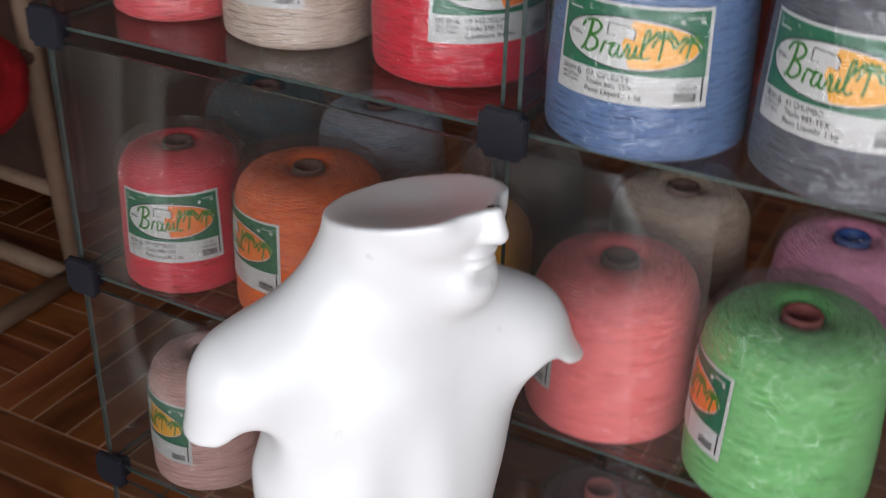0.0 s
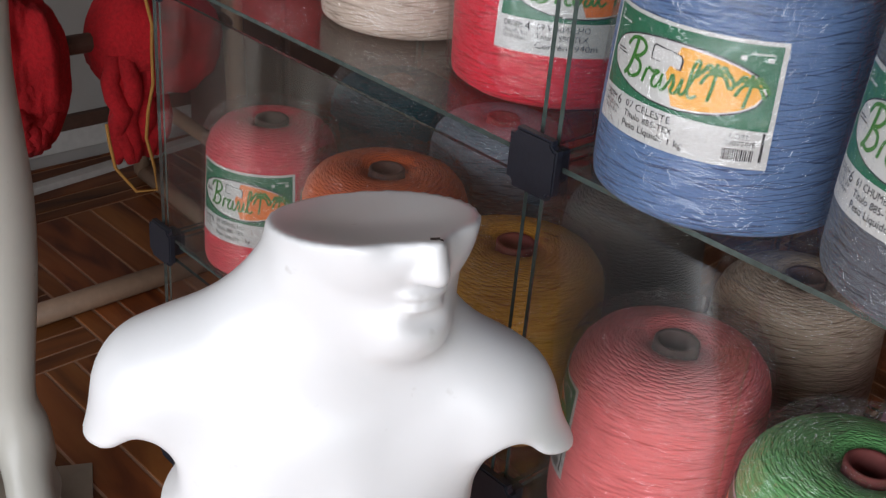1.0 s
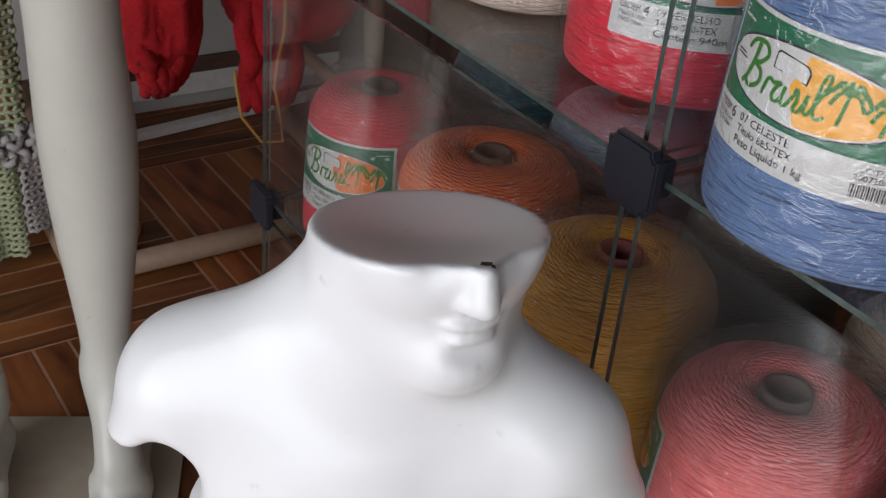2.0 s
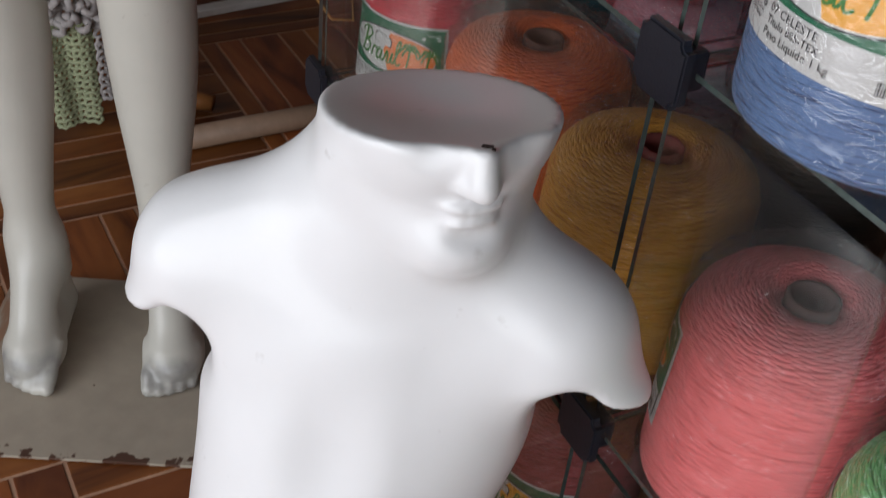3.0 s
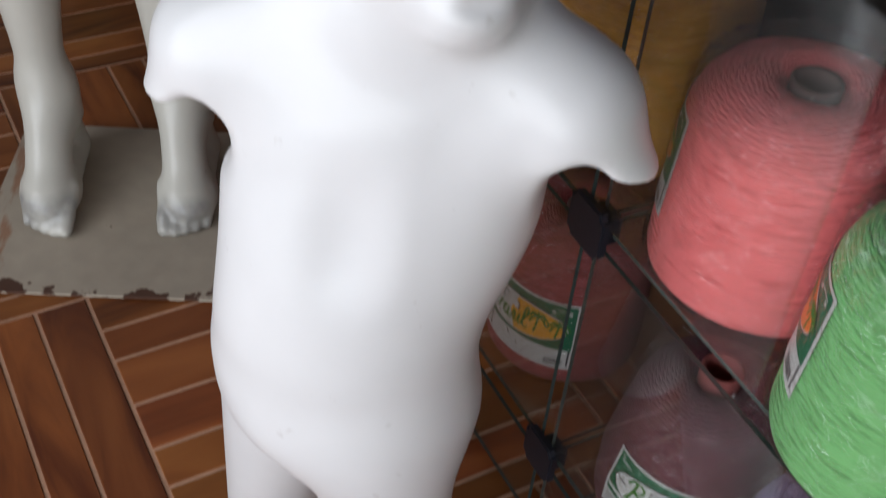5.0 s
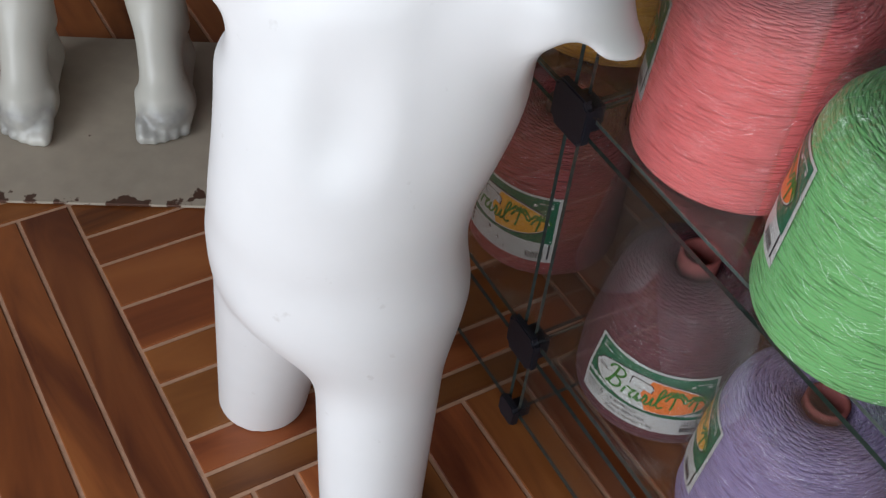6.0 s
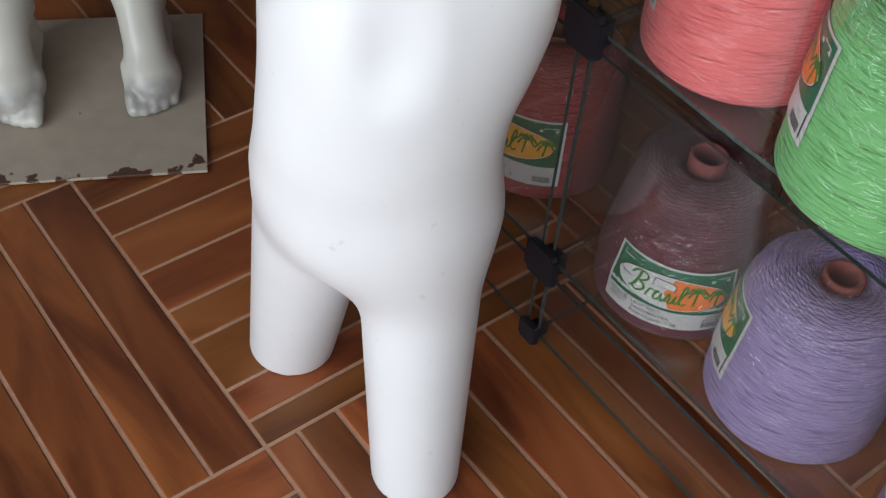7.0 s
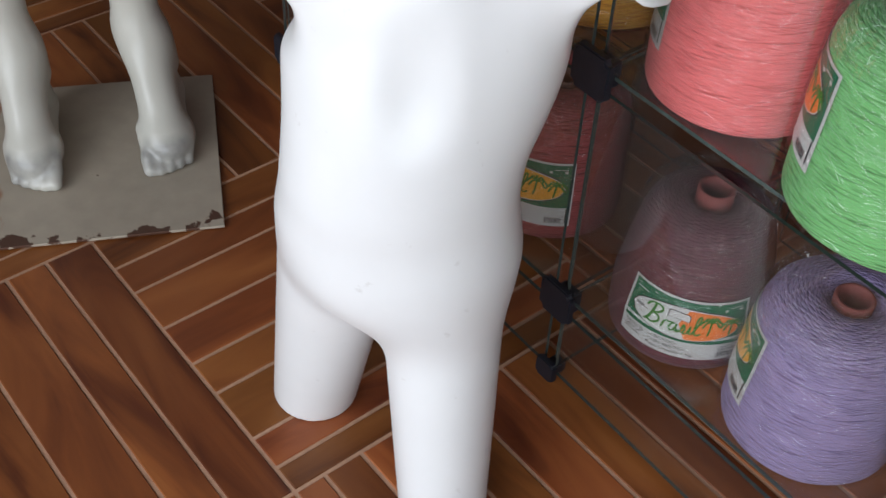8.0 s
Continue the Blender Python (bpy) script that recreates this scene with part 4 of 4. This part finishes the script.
# ---- pedestal with crochet cover ----
ped = thing("pedestal_table", (-1.27, -0.11, 0), "small varnished wooden pedestal with curved feet", "table")
part("column", lathe([(0.028, 0.09), (0.030, 0.16), (0.020, 0.20), (0.022, 0.36), (0.028, 0.42), (0.04, 0.445)], 24), MAT["orangewood"], ped, smooth=True)
part("top", lathe([(0.12, 0.445), (0.125, 0.452), (0.125, 0.462), (0.12, 0.468), (0.004, 0.469)], 32), MAT["orangewood"], ped)
for a in (-65, 55, 175):
    c, s = math.cos(radians(a)), math.sin(radians(a))
    part("foot", tube([(d * c, d * s, z) for d, z in ((0.02, 0.14), (0.06, 0.115), (0.10, 0.075), (0.14, 0.038), (0.18, 0.02), (0.21, 0.018))], [0.02, 0.02, 0.019, 0.018, 0.017, 0.014], 10), MAT["orangewood"], ped, smooth=True)
cloth = thing("crochet_cover", (-1.155, -0.135, 0), "pale green and grey crochet cover hanging over the pedestal", "crochet cover")


def knit(name, y0, y1, z0, z1, nx, nz, mat, wave):
    bm = bmesh.new()
    for i in range(nx + 1):
        y = y0 + (y1 - y0) * i / nx
        tube([(wave * math.sin(i * 1.1 + z * 14) + 0.003 * math.sin(k * 3.1), y + 0.0025 * math.sin(k * 1.9 + i), z) for k, z in enumerate(span(z0, z1, nz * 2))], 0.0036, 6, bm=bm)
    for k in range(nz + 1):
        z = z0 + (z1 - z0) * k / nz
        tube([(wave * math.sin(i * 0.55 + z * 14) + 0.002, y, z + 0.002 * math.sin(i * 2.3)) for i, y in enumerate(span(y0, y1, nx * 2))], 0.0034, 6, bm=bm)
    return part(name, bm, mat, cloth, smooth=True)


knit("green_panel", -0.055, 0.012, 0.02, 0.205, 7, 17, MAT["crochet_green"], 0.006)
knit("grey_panel", 0.018, 0.052, 0.06, 0.215, 3, 13, MAT["crochet_grey"], 0.005)
bm = bmesh.new()
for k in range(16):
    a = k * 2.4
    tube([(0.012 * math.cos(a + t) + 0.004, -0.055 + 0.11 * k / 15 + 0.010 * math.sin(t), 0.215 + 0.022 * math.sin(a) + 0.010 * math.cos(t)) for t in span(0, 6.2, 9)], 0.0065, 6, bm=bm)
tagged(part("ruffle", bm, MAT["crochet_grey"], cloth, smooth=True), kind="stuff")
knit("upper_panel", -0.030, 0.030, 0.24, 0.44, 5, 14, MAT["crochet_green"], 0.006)

# ---- small packet between the cones ----
packet = thing("wrapped_packet", (0.197, 0.190, Z1), "small beige packet in shiny crumpled film between the cones", "packet")
lump = lambda a, z: 0.004 * noise.noise((math.cos(a) * 3, math.sin(a) * 3 + 8, z * 40))
part("contents", lathe([(0.022, 0), (0.025, 0.01), (0.024, 0.06), (0.017, 0.09), (0.004, 0.098)], 24, lump), YARN["beige"], packet, smooth=True)
part("clear_film", lathe([(0.024, 0.001), (0.029, 0.012), (0.028, 0.06), (0.022, 0.094), (0.010, 0.106), (0.014, 0.116)], 40, lambda a, z: 0.006 * noise.noise((math.cos(a) * 6, math.sin(a) * 6, z * 60)), close=False), MAT["wrap"], packet, "shiny crumpled clear film")


# ---- floor: square tiles, each of eight wood-look strips, turned from tile to tile ----
WIDTHS = (0.060, 0.050, 0.070, 0.066, 0.052, 0.076, 0.046, 0.036)
TILE = sum(WIDTHS)
FLOOR = Matrix.Translation((-0.467, -0.3275, 0)) @ pose(0, 0, 0, 0, 0, 1.4)
floor = part("floor", box(X0 - 0.1, X1 + 0.1, Y0 - 0.14, Y1 + 0.1, -0.02, -0.0015), MAT["grout"])
tagged(floor, "glossy wood-look ceramic floor of turned strip tiles with tan joints", "floor", kind="structure")
strips = []
for wide in WIDTHS:
    bm = bmesh.new()
    hw, hl = wide / 2 - 0.0024, TILE / 2 - 0.0024
    ring = lambda dz, inset: [bm.verts.new((x * (hl - inset), y * (hw - inset), dz)) for x, y in ((-1, -1), (1, -1), (1, 1), (-1, 1))]
    low, mid, top = ring(-0.006, 0), ring(-0.0008, 0), ring(0.0, 0.001)
    bm.faces.new(top)
    for a, b in ((low, mid), (mid, top)):
        for k in range(4):
            bm.faces.new((a[k], a[(k + 1) % 4], b[(k + 1) % 4], b[k]))
    bm.verts.index_update()
    me = bpy.data.meshes.new("floor_strip")
    bm.to_mesh(me)
    me.materials.append(MAT["strip"])
    strips.append((me, [v.co.copy() for v in bm.verts], [[v.index for v in f.verts] for f in bm.faces]))
    bm.free()
rest_v, rest_f = [], []
for i in range(-4, 9):
    for j in range(-6, 7):
        for k in range(8):
            across = (i + j) % 2
            strip_mesh, base_v, base_f = strips[k]
            at = sum(WIDTHS[:k]) + WIDTHS[k] / 2 - TILE / 2
            turn = 180 if across else 90
            m = FLOOR @ Matrix.Translation(((i + 0.5) * TILE, (j + 0.5) * TILE, 0)) @ pose(0, 0, 0, 0, 0, turn) @ Matrix.Translation((0, at if across else -at, 0))
            c = m.translation
            corners = [m @ v for v in base_v]
            held = [(min(max(v.x, X0), X1), min(max(v.y, Y0), Y1), v.z) for v in corners]
            xs, ys = [v[0] for v in held], [v[1] for v in held]
            if max(xs) - min(xs) < 0.012 or max(ys) - min(ys) < 0.012:
                continue
            inside = all(abs(v.x - h[0]) + abs(v.y - h[1]) < 1e-6 for v, h in zip(corners, held))
            if inside and -1.7 < c.x < 0.75 and -0.9 < c.y < 1.1:
                ob = new("floor_strip", strip_mesh)
                ob.parent = floor
                ob.matrix_basis = m
            else:
                rest_f += [[len(rest_v) + q for q in f] for f in base_f]
                rest_v += held
me = bpy.data.meshes.new("far_floor_strips")
me.from_pydata(rest_v, [], rest_f)
me.materials.append(MAT["strip"])
far = new("far_floor_strips", me)
far.parent = floor
tagged(far, kind="stuff")
